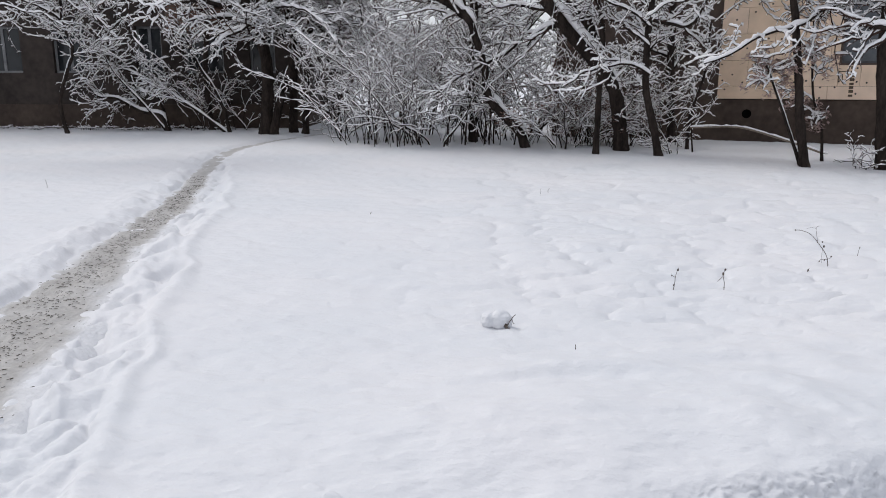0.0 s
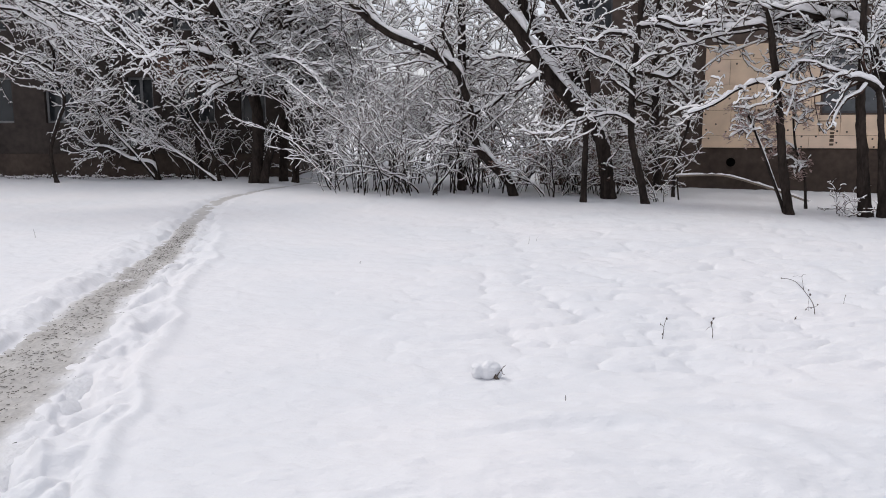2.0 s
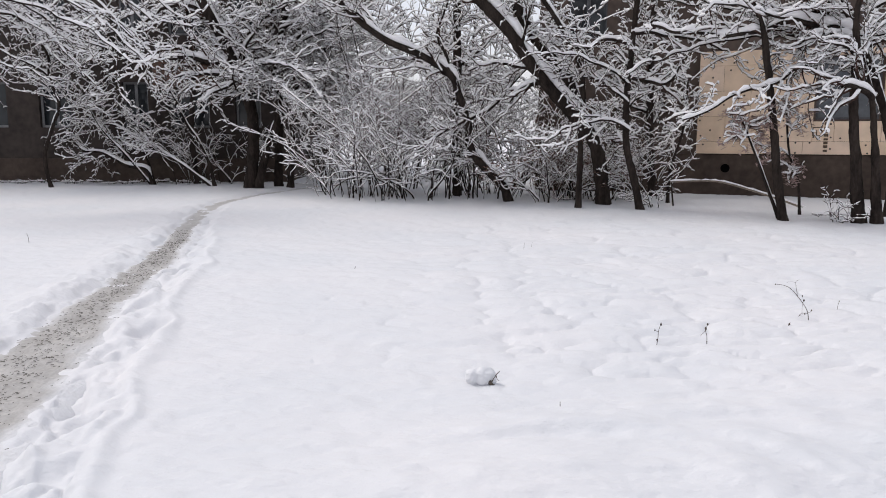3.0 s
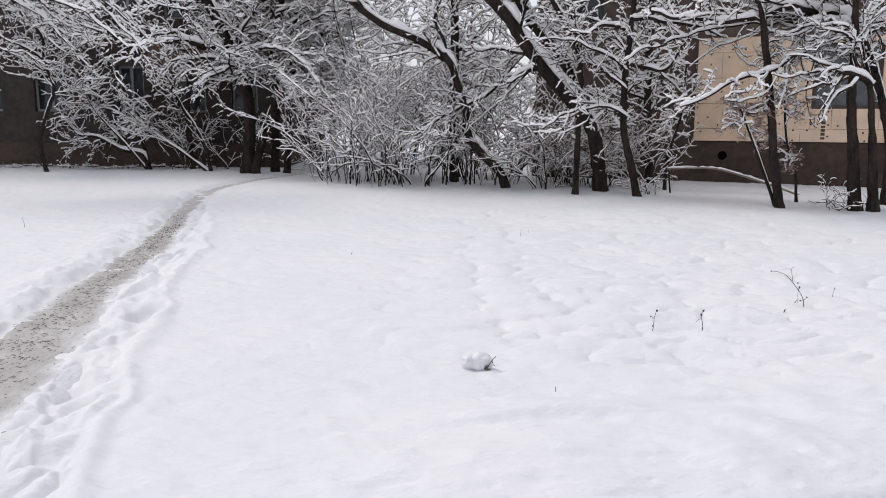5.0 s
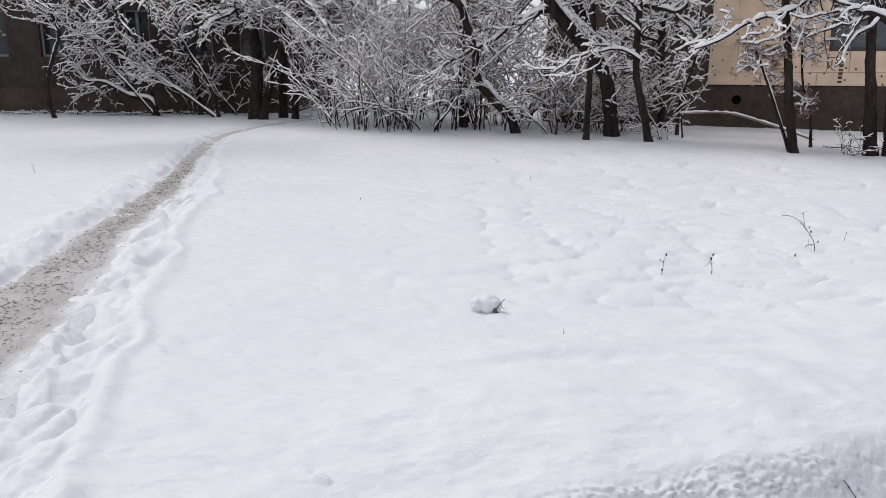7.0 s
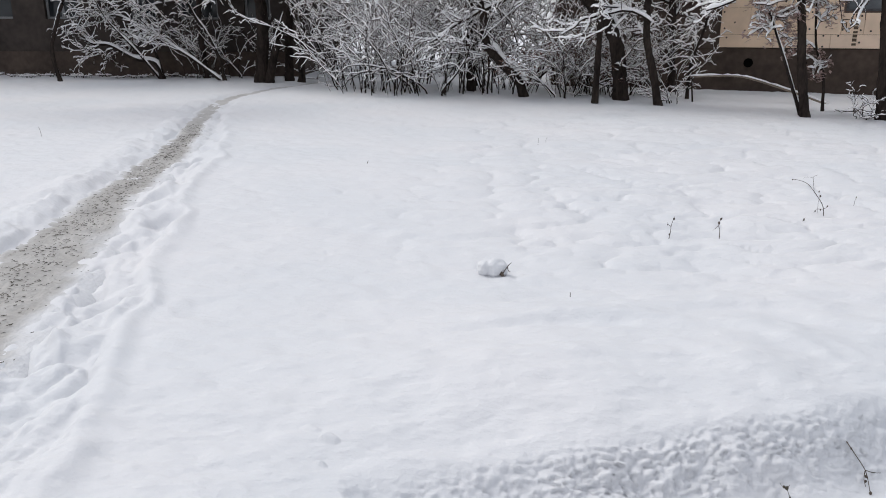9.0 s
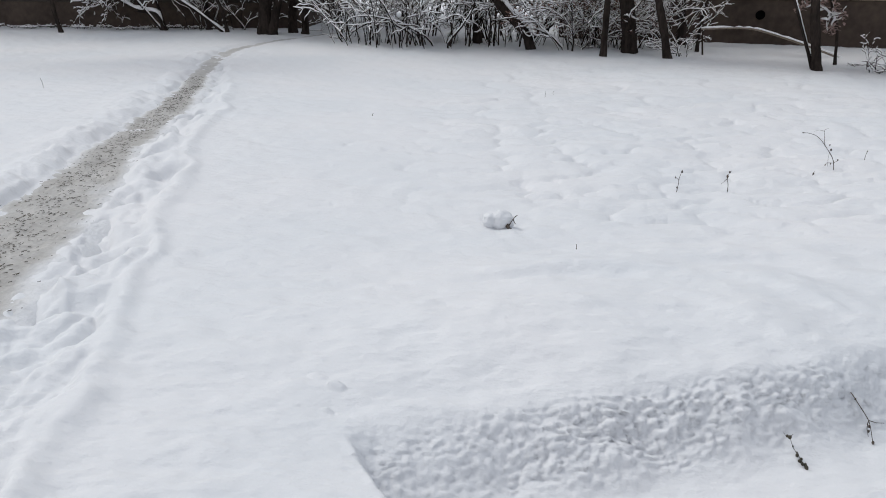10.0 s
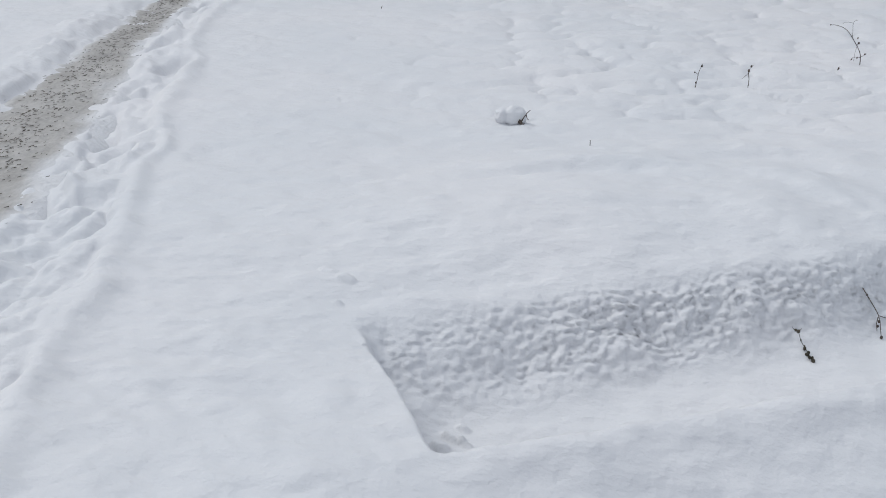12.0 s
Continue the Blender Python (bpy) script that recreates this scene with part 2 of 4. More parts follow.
def ground_height(x, y):
    z = base_height(y)
    near = 1 - sstep(20, 40, np.hypot(x, y))
    # wide swells of the drifted snow
    z = z + near * (0.035 * vnoise(x * 0.22, y * 0.25, 11) + 0.014 * vnoise(x * 0.7, y * 0.9, 12))
    d, hw = path_distance(x, y)
    # scaly ripples in the middle of the field
    field = (0.3 + 0.7 * sstep(-0.9, 0.7, x)) * sstep(0.8, 2.2, d) * sstep(3.6, 5.2, y) * (1 - sstep(11, 17, y))
    wx, wy = x + 0.10 * vnoise(x * 2.0, y * 2.0, 21), y + 0.08 * vnoise(x * 1.7, y * 2.3, 22)
    # pillows of drifted snow with narrow creases between them
    for k, (f, amp) in enumerate(((2.5, 0.064), (5.2, 0.022))):
        b = np.abs(vnoise(wx * f * 0.62, wy * f * 1.5, 23 + k) + 0.35 * vnoise(wx * f * 1.4, wy * f * 2.8, 26 + k))
        z = z + amp * field * (b / (b + 0.22) - 0.55)
    z = z + 0.0115 * near * fbm(x * 5.0, y * 10.0, 3, 31)
    # heap of spoil beyond the trench, with drifted ridges
    hump = np.exp(-(((x - 0.5) / 1.5) ** 2 + ((y - 3.15 - 0.1 * x) / 0.52) ** 2))
    z = z + 0.10 * hump * (1 + 0.25 * vnoise(x * 2.2, y * 2.6, 41))
    for ox, oy, ang, ln, am in ((0.65, 3.72, 0.05, 0.6, 0.024), (1.32, 3.02, -0.9, 0.28, 0.018), (1.62, 3.42, -0.9, 0.32, 0.02), (0.15, 2.75, 0.6, 0.2, 0.007), (1.7, 4.0, -0.1, 0.6, 0.02), (2.2, 3.6, -0.6, 0.4, 0.018), (2.6, 4.1, -0.3, 0.7, 0.016)):
        a = (x - ox) * math.cos(ang) + (y - oy) * math.sin(ang)
        b = -(x - ox) * math.sin(ang) + (y - oy) * math.cos(ang) + 0.25 * a * a
        z = z + 2.1 * am * np.exp(-(a / ln) ** 2) * (sstep(-0.07, 0.03, b) * (1 - sstep(0.05, 0.4, b)))
    # trodden trough of the path with ragged edges
    rag = 0.05 * fbm(x * 3.0, y * 3.0, 3, 51) + 0.03 * fbm(x * 12.0, y * 10.0, 2, 52)
    z = z - np.interp(y, [8, 15], [0.068, 0.055]) * (1 - sstep(-0.10, 0.20, np.abs(d) - hw + rag))
    # kicked-up snow and old footprints along the path's right side
    band_w = np.interp(y, [1, 3, 5, 8, 11, 16], [0.66, 0.52, 0.42, 0.38, 0.30, 0.1])
    e = d - hw
    wob = 0.07 * fbm(x * 2.2, y * 2.2, 2, 61)
    inside = sstep(0.0, 0.12, e) * (1 - sstep(-0.04, 0.05, e - band_w + wob))
    inside = inside * (1 - sstep(13, 17, y))
    lumps = np.abs(fbm(x * 2.6, y * 1.9, 3, 62)) * np.interp(y, [5, 10], [1.0, 0.5])
    z = z + inside * (-0.066 + 0.108 * lumps)
    chunk = np.abs(fbm(x * 8.0 + 0.5 * y, y * 6.0, 3, 64)) - 0.3
    z = z + 0.018 * chunk * (inside + sstep(-0.02, 0.06, -d - hw) * (1 - sstep(0.25, 0.6, -d - hw)) * (1 - sstep(13, 17, y)))
    z = z + 0.03 * np.exp(-((e - band_w + wob - 0.07) / 0.07) ** 2) * (1 - sstep(9, 14, y))
    rng = random.Random(15)
    for i in range(18):
        fy = 1.0 + 0.6 * i + rng.uniform(-0.16, 0.16)
        off = rng.uniform(0.12, 0.52) * (1.0 if fy < 6 else 0.8)
        fw, fl, fd, ft = rng.uniform(0.07, 0.15), rng.uniform(0.13, 0.3), rng.uniform(0.025, 0.07), rng.uniform(-0.3, 0.5)
        fx = float(np.interp(fy, PATH_Y, PATH_X) + np.interp(fy, PATH_Y, PATH_W)) + off * float(np.interp(fy, [1, 3, 5, 9, 13], [1.2, 1.1, 0.9, 0.7, 0.5]))
        px, py = x - fx + ft * (y - fy), y - fy
        q = (px / fw) ** 2 + (py / fl) ** 2
        q = q + 0.45 * vnoise(x * 6, y * 6, 63)
        z = z - fd * (1 - sstep(0.3, 1.7, q))
    # low broken bank on the path's other side
    el = -d - hw
    z = z + 0.034 * sstep(0.0, 0.08, el) * (1 - sstep(0.2, 0.75, el)) * (0.5 + fbm(x * 4.0, y * 3.0, 3, 71)) * (1 - sstep(14, 18, y))
    # the open trench
    u, v = pit_coords(x, y)
    v = v + 0.02 * vnoise(u * 2.5, 0.7, 81)
    z = z - 0.50 * np.clip(-v, 0, 0.5) * sstep(-0.5, 0.2, u) * (1 - sstep(0.8, 2.6, -v))
    uu = u + 0.015 * vnoise(v * 4, 2.2, 82) + 0.17 * (v - 0.1)
    far = 0.76 + 0.03 * vnoise(u * 1.7, 5.5, 83)
    rough_edge = 0.05 * fbm(u * 5.0, v * 5.0, 2, 84)
    floor = sstep(-0.005, 0.07, v) * sstep(-0.005, 0.055, uu) * (1 - sstep(0.31 + 0.08 * np.clip(u, 0, 2.2), far + 0.07, v + 0.6 * rough_edge)) * (1 - sstep(5.5, 6.0, u))
    lip = sstep(-0.2, 0.0, uu) * sstep(0.3, far, v) * (1 - sstep(far, far + 0.4, v))
    z = z - 0.245 * floor - 0.015 * lip
    # small rim where the near edge breaks off
    z = z + 0.022 * np.exp(-((v + 0.045) / 0.05) ** 2) * sstep(0.0, 0.35, u)
    # clods of snow near the corner of the trench
    for cx, cy, r, h in ((-0.54, 2.58, 0.034, 0.012), (-0.46, 2.51, 0.032, 0.015), (-0.47, 2.38, 0.018, 0.014),
                         (-0.03, 1.92, 0.034, 0.022), (-0.07, 1.87, 0.03, 0.02), (0.0, 1.97, 0.024, 0.016), (0.01, 1.89, 0.02, 0.015)):
        q = ((x - cx) / r) ** 2 + ((y - cy + 0.3 * (x - cx)) / (0.6 * r)) ** 2 + 0.4 * vnoise(x * 40, y * 40, 88)
        z = z + h * (1 - sstep(0.5, 1.6, q))
    return z


def crumble(x, y):
    """How far the loose sides of the trench bulge out, in metres."""
    u, v = pit_coords(x, y)
    uu = u + 0.17 * (v - 0.1)
    far = 0.76 + 0.03 * vnoise(u * 1.7, 5.5, 83)
    foot = 0.31 + 0.08 * np.clip(u, 0, 2.2)
    drop = sstep(foot, far + 0.07, v)
    zone = sstep(foot, foot + 0.26, v) * (1 - sstep(far - 0.12, far + 0.06, v)) * sstep(-0.12, 0.05, uu)
    left = sstep(-0.04, 0.03, uu) * (1 - sstep(0.14, 0.24, uu)) * sstep(0.05, 0.2, v) * (1 - sstep(far - 0.1, far + 0.05, v))
    w = v + 0.22 * drop
    coarse = fbm(u * 17.0 + 0.5 * vnoise(u * 9, w * 9, 89), w * 33.0, 3, 85)
    fine = fbm(u * 45.0, w * 55.0, 2, 86)
    big = 0.3 + 0.7 * sstep(0.2, 1.0, u)
    zone = zone * (0.6 + 0.4 * sstep(0.1, 0.8, u))
    caves = sstep(0.35, 1.0, vnoise(u * 5.0, w * 7.0, 87)) * sstep(0.15, 0.5, v)
    return np.maximum(zone * big, 0.08 * left) * (0.021 * (np.abs(coarse) - 0.4) - 0.022 * caves) + np.maximum(zone, 0.25 * left) * 0.011 * fine


def ground_at(x, y):
    return float(ground_height(np.array([float(x)]), np.array([float(y)]))[0])


def build_ground():
    ys = list(np.arange(0.7, 1.85, 0.0125)) + list(np.arange(1.85, 2.75, 0.008)) + list(np.arange(2.75, 3.2, 0.0125))
    while ys[-1] < 30:
        ys.append(ys[-1] * (1.0068 if ys[-1] < 11 else 1.010))
    while ys[-1] < 1500:
        ys.append(ys[-1] * 1.12)
    back, y = [], 0.7
    step = 0.05
    while y > -1500:
        y -= step
        step *= 1.04 if y > -8 else 1.5
        back.append(y)
    ys = np.array(back[::-1] + ys)
    core = np.linspace(-1.08, 1.08, 440)
    tail = 1.08 * 1.09 ** np.arange(1, 25)
    tail = np.concatenate([tail, tail[-1] * 1.4 ** np.arange(1, 16)])
    s = np.concatenate([-tail[::-1], core, tail])
    wide = 0.45 + 0.60 * np.clip(ys, 0.7, 30)
    X, Y = s[None, :] * wide[:, None], np.repeat(ys[:, None], len(s), 1)
    Z = ground_height(X, Y)
    C = crumble(X, Y)
    X, Y, Z = X + 0.25 * C, Y - 0.9 * C, Z + 0.7 * C
    V = np.stack([X, Y, Z], -1).reshape(-1, 3)
    r, c = len(ys), len(s)
    i = (np.arange(r - 1)[:, None] * c + np.arange(c - 1)[None, :]).ravel()
    F = np.stack([i, i + 1, i + c + 1, i + c], 1)
    tagged(new("ground", mesh_np("ground", V, F, M_FIELD)), "snow-covered field with soft ripples, footprints and an open trench", "snow field", kind="structure")


def build_path():
    ys = np.concatenate([np.arange(-4, 12, 0.03), np.arange(12, 26, 0.08)])
    off = np.linspace(-1, 1, 32)
    cx = np.interp(ys, PATH_Y, PATH_X) + 0.04 * vnoise(ys * 0.9, 3.1, 5)
    X, Y = cx[:, None] + off[None, :] * (np.interp(ys, PATH_Y, PATH_W) + 0.20)[:, None], np.repeat(ys[:, None], len(off), 1)
    near = 1 - sstep(20, 40, np.hypot(X, Y))
    Z = base_height(Y) + near * (0.035 * vnoise(X * 0.22, Y * 0.25, 11) + 0.014 * vnoise(X * 0.7, Y * 0.9, 12)) - np.interp(Y, [8, 15], [0.046, 0.040]) + 0.014 * fbm(X * 7, Y * 7, 4, 91) - 0.11 * np.abs(off)[None, :] ** 7
    V = np.stack([X, Y, Z], -1).reshape(-1, 3)
    r, c = X.shape
    i = (np.arange(r - 1)[:, None] * c + np.arange(c - 1)[None, :]).ravel()
    F = np.stack([i, i + 1, i + c + 1, i + c], 1)
    me = mesh_np("path", V, F, M_PATH)
    wide = (np.interp(ys, PATH_Y, PATH_W) + 0.20) / np.interp(ys, PATH_Y, PATH_W)
    worn = 1 - sstep(0.6, 1.25, np.abs(off)[None, :] * wide[:, None] + 0.22 * fbm(X * 4, Y * 3, 3, 93))
    worn = worn * np.interp(ys, [9, 18], [1.0, 0.8])[:, None]
    me.attributes.new("worn", "FLOAT", "POINT").data.foreach_set("value", worn.ravel().astype(np.float32))
    tagged(new("path", me), "narrow trodden path of grey dirty ice across the snow", "path", kind="structure")
    # leaf crumbs and grit frozen into it
    rng = random.Random(4)
    verts, faces = [], []
    for k in range(2400):
        y = 2.0 + 10.0 * rng.random() ** 1.3
        x = float(np.interp(y, PATH_Y, PATH_X)) + rng.gauss(0, 0.45) * float(np.interp(y, PATH_Y, PATH_W))
        z = float(base_height(y)) + 0.035 * float(vnoise(x * 0.22, y * 0.25, 11)) + 0.014 * float(vnoise(x * 0.7, y * 0.9, 12)) - float(np.interp(y, [8, 15], [0.046, 0.040])) + 0.014 * float(fbm(np.array(x * 7), np.array(y * 7), 4, 91)) + 0.004
        a, w, h = rng.random() * 0.9 - 0.45, rng.uniform(0.004, 0.015), rng.uniform(0.0015, 0.0045)
        ca, sa = math.cos(a), math.sin(a)
        b = len(verts)
        for px, py, pz in ((-w, -h, 0), (w, -h * 0.6, 0.003), (w * 0.8, h, 0.006), (-w * 0.7, h * 0.8, 0.002)):
            verts.append((x + ca * px - sa * py, y + sa * px + ca * py, z + pz))
        faces.append((b, b + 1, b + 2, b + 3))
    tagged(new("path_litter", mesh_np("path_litter", verts, faces, M_LITTER, False)), "dark leaf crumbs and grit frozen into the path", "litter", kind="stuff")


build_ground()
build_path()


# ---- branches ----
def spline(ctrl, radii, step):
    """Points and radii along a smooth curve through a few control points."""
    P = np.array(ctrl, float)
    P = np.vstack([2 * P[0] - P[1], P, 2 * P[-1] - P[-2]])
    pts = []
    for i in range(1, len(P) - 2):
        n = max(1, int(round(np.linalg.norm(P[i + 1] - P[i]) / step)))
        for k in range(n):
            t = k / n
            a, b, c, d = P[i - 1], P[i], P[i + 1], P[i + 2]
            pts.append(0.5 * (2 * b + (c - a) * t + (2 * a - 5 * b + 4 * c - d) * t * t + (3 * b - a - 3 * c + d) * t ** 3))
    pts.append(P[-2])
    n = len(pts)
    return [tuple(p) for p in pts], [radii[0] + (radii[1] - radii[0]) * (k / (n - 1)) ** 0.8 for k in range(n)]


def shoot(rng, p, d, length, r, nseg, wiggle, lift):
    """A wandering shoot from p in the direction d."""
    pts, rad = [p], [r]
    x, y, z = p
    dx, dy, dz = d
    s = length / nseg
    bx, by, bz = rng.gauss(0, 0.06), rng.gauss(0, 0.06), rng.gauss(0, 0.06) + lift
    for k in range(nseg):
        dx += rng.gauss(0, wiggle) + bx
        dy += rng.gauss(0, wiggle) + by
        dz += rng.gauss(0, wiggle) + bz
        q = math.sqrt(dx * dx + dy * dy + dz * dz) or 1
        dx, dy, dz = dx / q, dy / q, dz / q
        x, y, z = x + dx * s, y + dy * s, z + dz * s
        if z < 0.35 and length < 1.8:
            dz = abs(dz)
        pts.append((x, y, max(z, 0.05)))
        rad.append(r * (1 - 0.72 * (k + 1) / nseg))
    return pts, rad


def side_shoots(rng, limb, count, lengths, r_share, nseg, wiggle, lift, start=0.25, spread=0.9, flat=0.0):
    """Shoots that leave a limb sideways, evenly scattered along it."""
    pts, rad = limb
    out = []
    n = len(pts) - 1
    for i in range(count):
        t = start + (1 - start) * (i + rng.random()) / count
        k = min(int(t * n), n - 1)
        f = t * n - k
        a, b = pts[k], pts[k + 1]
        p = tuple(a[j] + (b[j] - a[j]) * f for j in range(3))
        tx, ty, tz = (b[j] - a[j] for j in range(3))
        q = math.sqrt(tx * tx + ty * ty + tz * tz) or 1
        tx, ty, tz = tx / q, ty / q, tz / q
        ox, oy, oz = rng.gauss(0, 1), rng.gauss(0.2, 0.55), rng.gauss(0, 1 - flat)
        w = ox * tx + oy * ty + oz * tz
        ox, oy, oz = ox - w * tx, oy - w * ty, oz - w * tz
        q = math.sqrt(ox * ox + oy * oy + oz * oz) or 1
        m = spread * rng.uniform(0.7, 1.3)
        d = tuple(u + m * v / q for u, v in zip((tx, ty, tz), (ox, oy, oz)))
        q = math.sqrt(sum(u * u for u in d))
        d = tuple(u / q for u in d)
        r = max(rad[k] * r_share * rng.uniform(0.7, 1.1), 0.0037)
        out.append(shoot(rng, p, d, rng.uniform(*lengths) * (1.15 - 0.5 * t), r, nseg, wiggle, lift))
    return out


def tubes(limbs, sides):
    """Round tubes along many limbs at once."""
    Vs, Fs, base = [], [], 0
    groups = {}
    for pts, rad in limbs:
        groups.setdefault(len(pts), []).append((pts, rad))
    for n, g in groups.items():
        P, R = np.array([a for a, _ in g]), np.array([b for _, b in g])
        T = np.gradient(P, axis=1)
        T /= np.linalg.norm(T, axis=2, keepdims=True) + 1e-9
        up = np.where(np.abs(T[..., 2:3]) > 0.92, np.array([1.0, 0, 0]), np.array([0, 0, 1.0]))
        S = np.cross(T, up)
        S /= np.linalg.norm(S, axis=2, keepdims=True) + 1e-9
        W = np.cross(S, T)
        a = np.arange(sides) * 2 * np.pi / sides
        ring = P[:, :, None, :] + R[:, :, None, None] * (np.cos(a)[:, None] * S[:, :, None, :] + np.sin(a)[:, None] * W[:, :, None, :])
        Vs.append(ring.reshape(-1, 3))
        L = len(g)
        l, k, j = np.meshgrid(np.arange(L), np.arange(n - 1), np.arange(sides), indexing="ij")
        o = base + (l * n + k) * sides
        j2 = (j + 1) % sides
        Fs.append(np.stack([o + j, o + j2, o + sides + j2, o + sides + j], -1).reshape(-1, 4))
        base += L * n * sides
    return np.concatenate(Vs), np.concatenate(Fs)


def snow_caps(limbs, seed, load=1.0, sides=4):
    """Ridges of snow that lie along the upper side of limbs, thick where they run level."""
    rs = np.random.RandomState(seed)
    Vs, Fs, base = [], [], 0
    groups = {}
    for pts, rad in limbs:
        groups.setdefault(len(pts), []).append((pts, rad))
    for n, g in groups.items():
        P, R = np.array([a for a, _ in g]), np.array([b for _, b in g])
        T = np.gradient(P, axis=1)
        T /= np.linalg.norm(T, axis=2, keepdims=True) + 1e-9
        hor = np.sqrt(np.clip(1 - T[..., 2] ** 2, 0, 1))
        keep = np.clip((hor - 0.24) / 0.5, 0, 1)
        # clumps with bare gaps on twigs, a lumpy ridge on thick limbs
        loose = np.where(rs.random_sample(R.shape) < 0.14, 0.10, rs.uniform(0.65, 1.4, R.shape))
        even = rs.normal(1.05, 0.36, R.shape)
        even[:, 1:-1] = 0.25 * even[:, :-2] + 0.5 * even[:, 1:-1] + 0.25 * even[:, 2:]
        thick = sstep(0.012, 0.024, R)
        patch = loose * (1 - thick) + np.clip(even, 0.4, 1.7) * thick
        end = np.ones(n)
        end[0], end[-1] = 0.6, 0.5
        h = load * keep * patch * end * (0.0122 + 0.50 * np.minimum(R, 0.09)) + 0.0006
        w = load * keep * patch * end * (0.0084 + 0.80 * np.minimum(R, 0.12)) + 0.0006
        S = np.stack([T[..., 1], -T[..., 0], np.zeros_like(hor)], -1)
        S /= np.linalg.norm(S, axis=2, keepdims=True) + 1e-6
        W = np.cross(S, T)
        W = np.where(W[..., 2:3] < 0, -W, W)
        C = P + W * (0.9 * R + 1.15 * h * keep)[..., None]
        a = np.arange(sides) * 2 * np.pi / sides + np.pi / sides * (sides == 4) + np.pi / 6 * (sides == 3) + np.pi / 3 * (sides == 3)
        ring = C[:, :, None, :] + np.cos(a)[:, None] * (1.25 * w[..., None] * S)[:, :, None, :] + np.sin(a)[:, None] * (1.25 * h[..., None] * W)[:, :, None, :]
        Vs.append(ring.reshape(-1, 3))
        L = len(g)
        l, k, j = np.meshgrid(np.arange(L), np.arange(n - 1), np.arange(sides), indexing="ij")
        o = base + (l * n + k) * sides
        j2 = (j + 1) % sides
        Fs.append(np.stack([o + j, o + j2, o + sides + j2, o + sides + j], -1).reshape(-1, 4))
        base += L * n * sides
    return np.concatenate(Vs), np.concatenate(Fs)


def leaf_cluster(rng, tips, per_tip, size):
    verts, faces = [], []
    for x, y, z in tips:
        for k in range(per_tip):
            cx, cy, cz = x + rng.gauss(0, 0.05), y + rng.gauss(0, 0.05), z + rng.gauss(0, 0.04)
            a, t, s = rng.random() * 6.28, rng.uniform(-0.7, 0.7), size * rng.uniform(0.6, 1.3)
            ca, sa, st = math.cos(a) * s, math.sin(a) * s, math.sin(t) * s
            b = len(verts)
            verts += [(cx - ca, cy - sa, cz - st), (cx + sa * 0.5, cy - ca * 0.5, cz + 0.2 * s), (cx + ca, cy + sa, cz + st), (cx - sa * 0.5, cy + ca * 0.5, cz + 0.2 * s)]
            faces.append((b, b + 1, b + 2, b + 3))
    return verts, faces


def shifted(limbs, o):
    return [([(p[0] - o[0], p[1] - o[1], p[2] - o[2]) for p in pts], rad) for pts, rad in limbs]


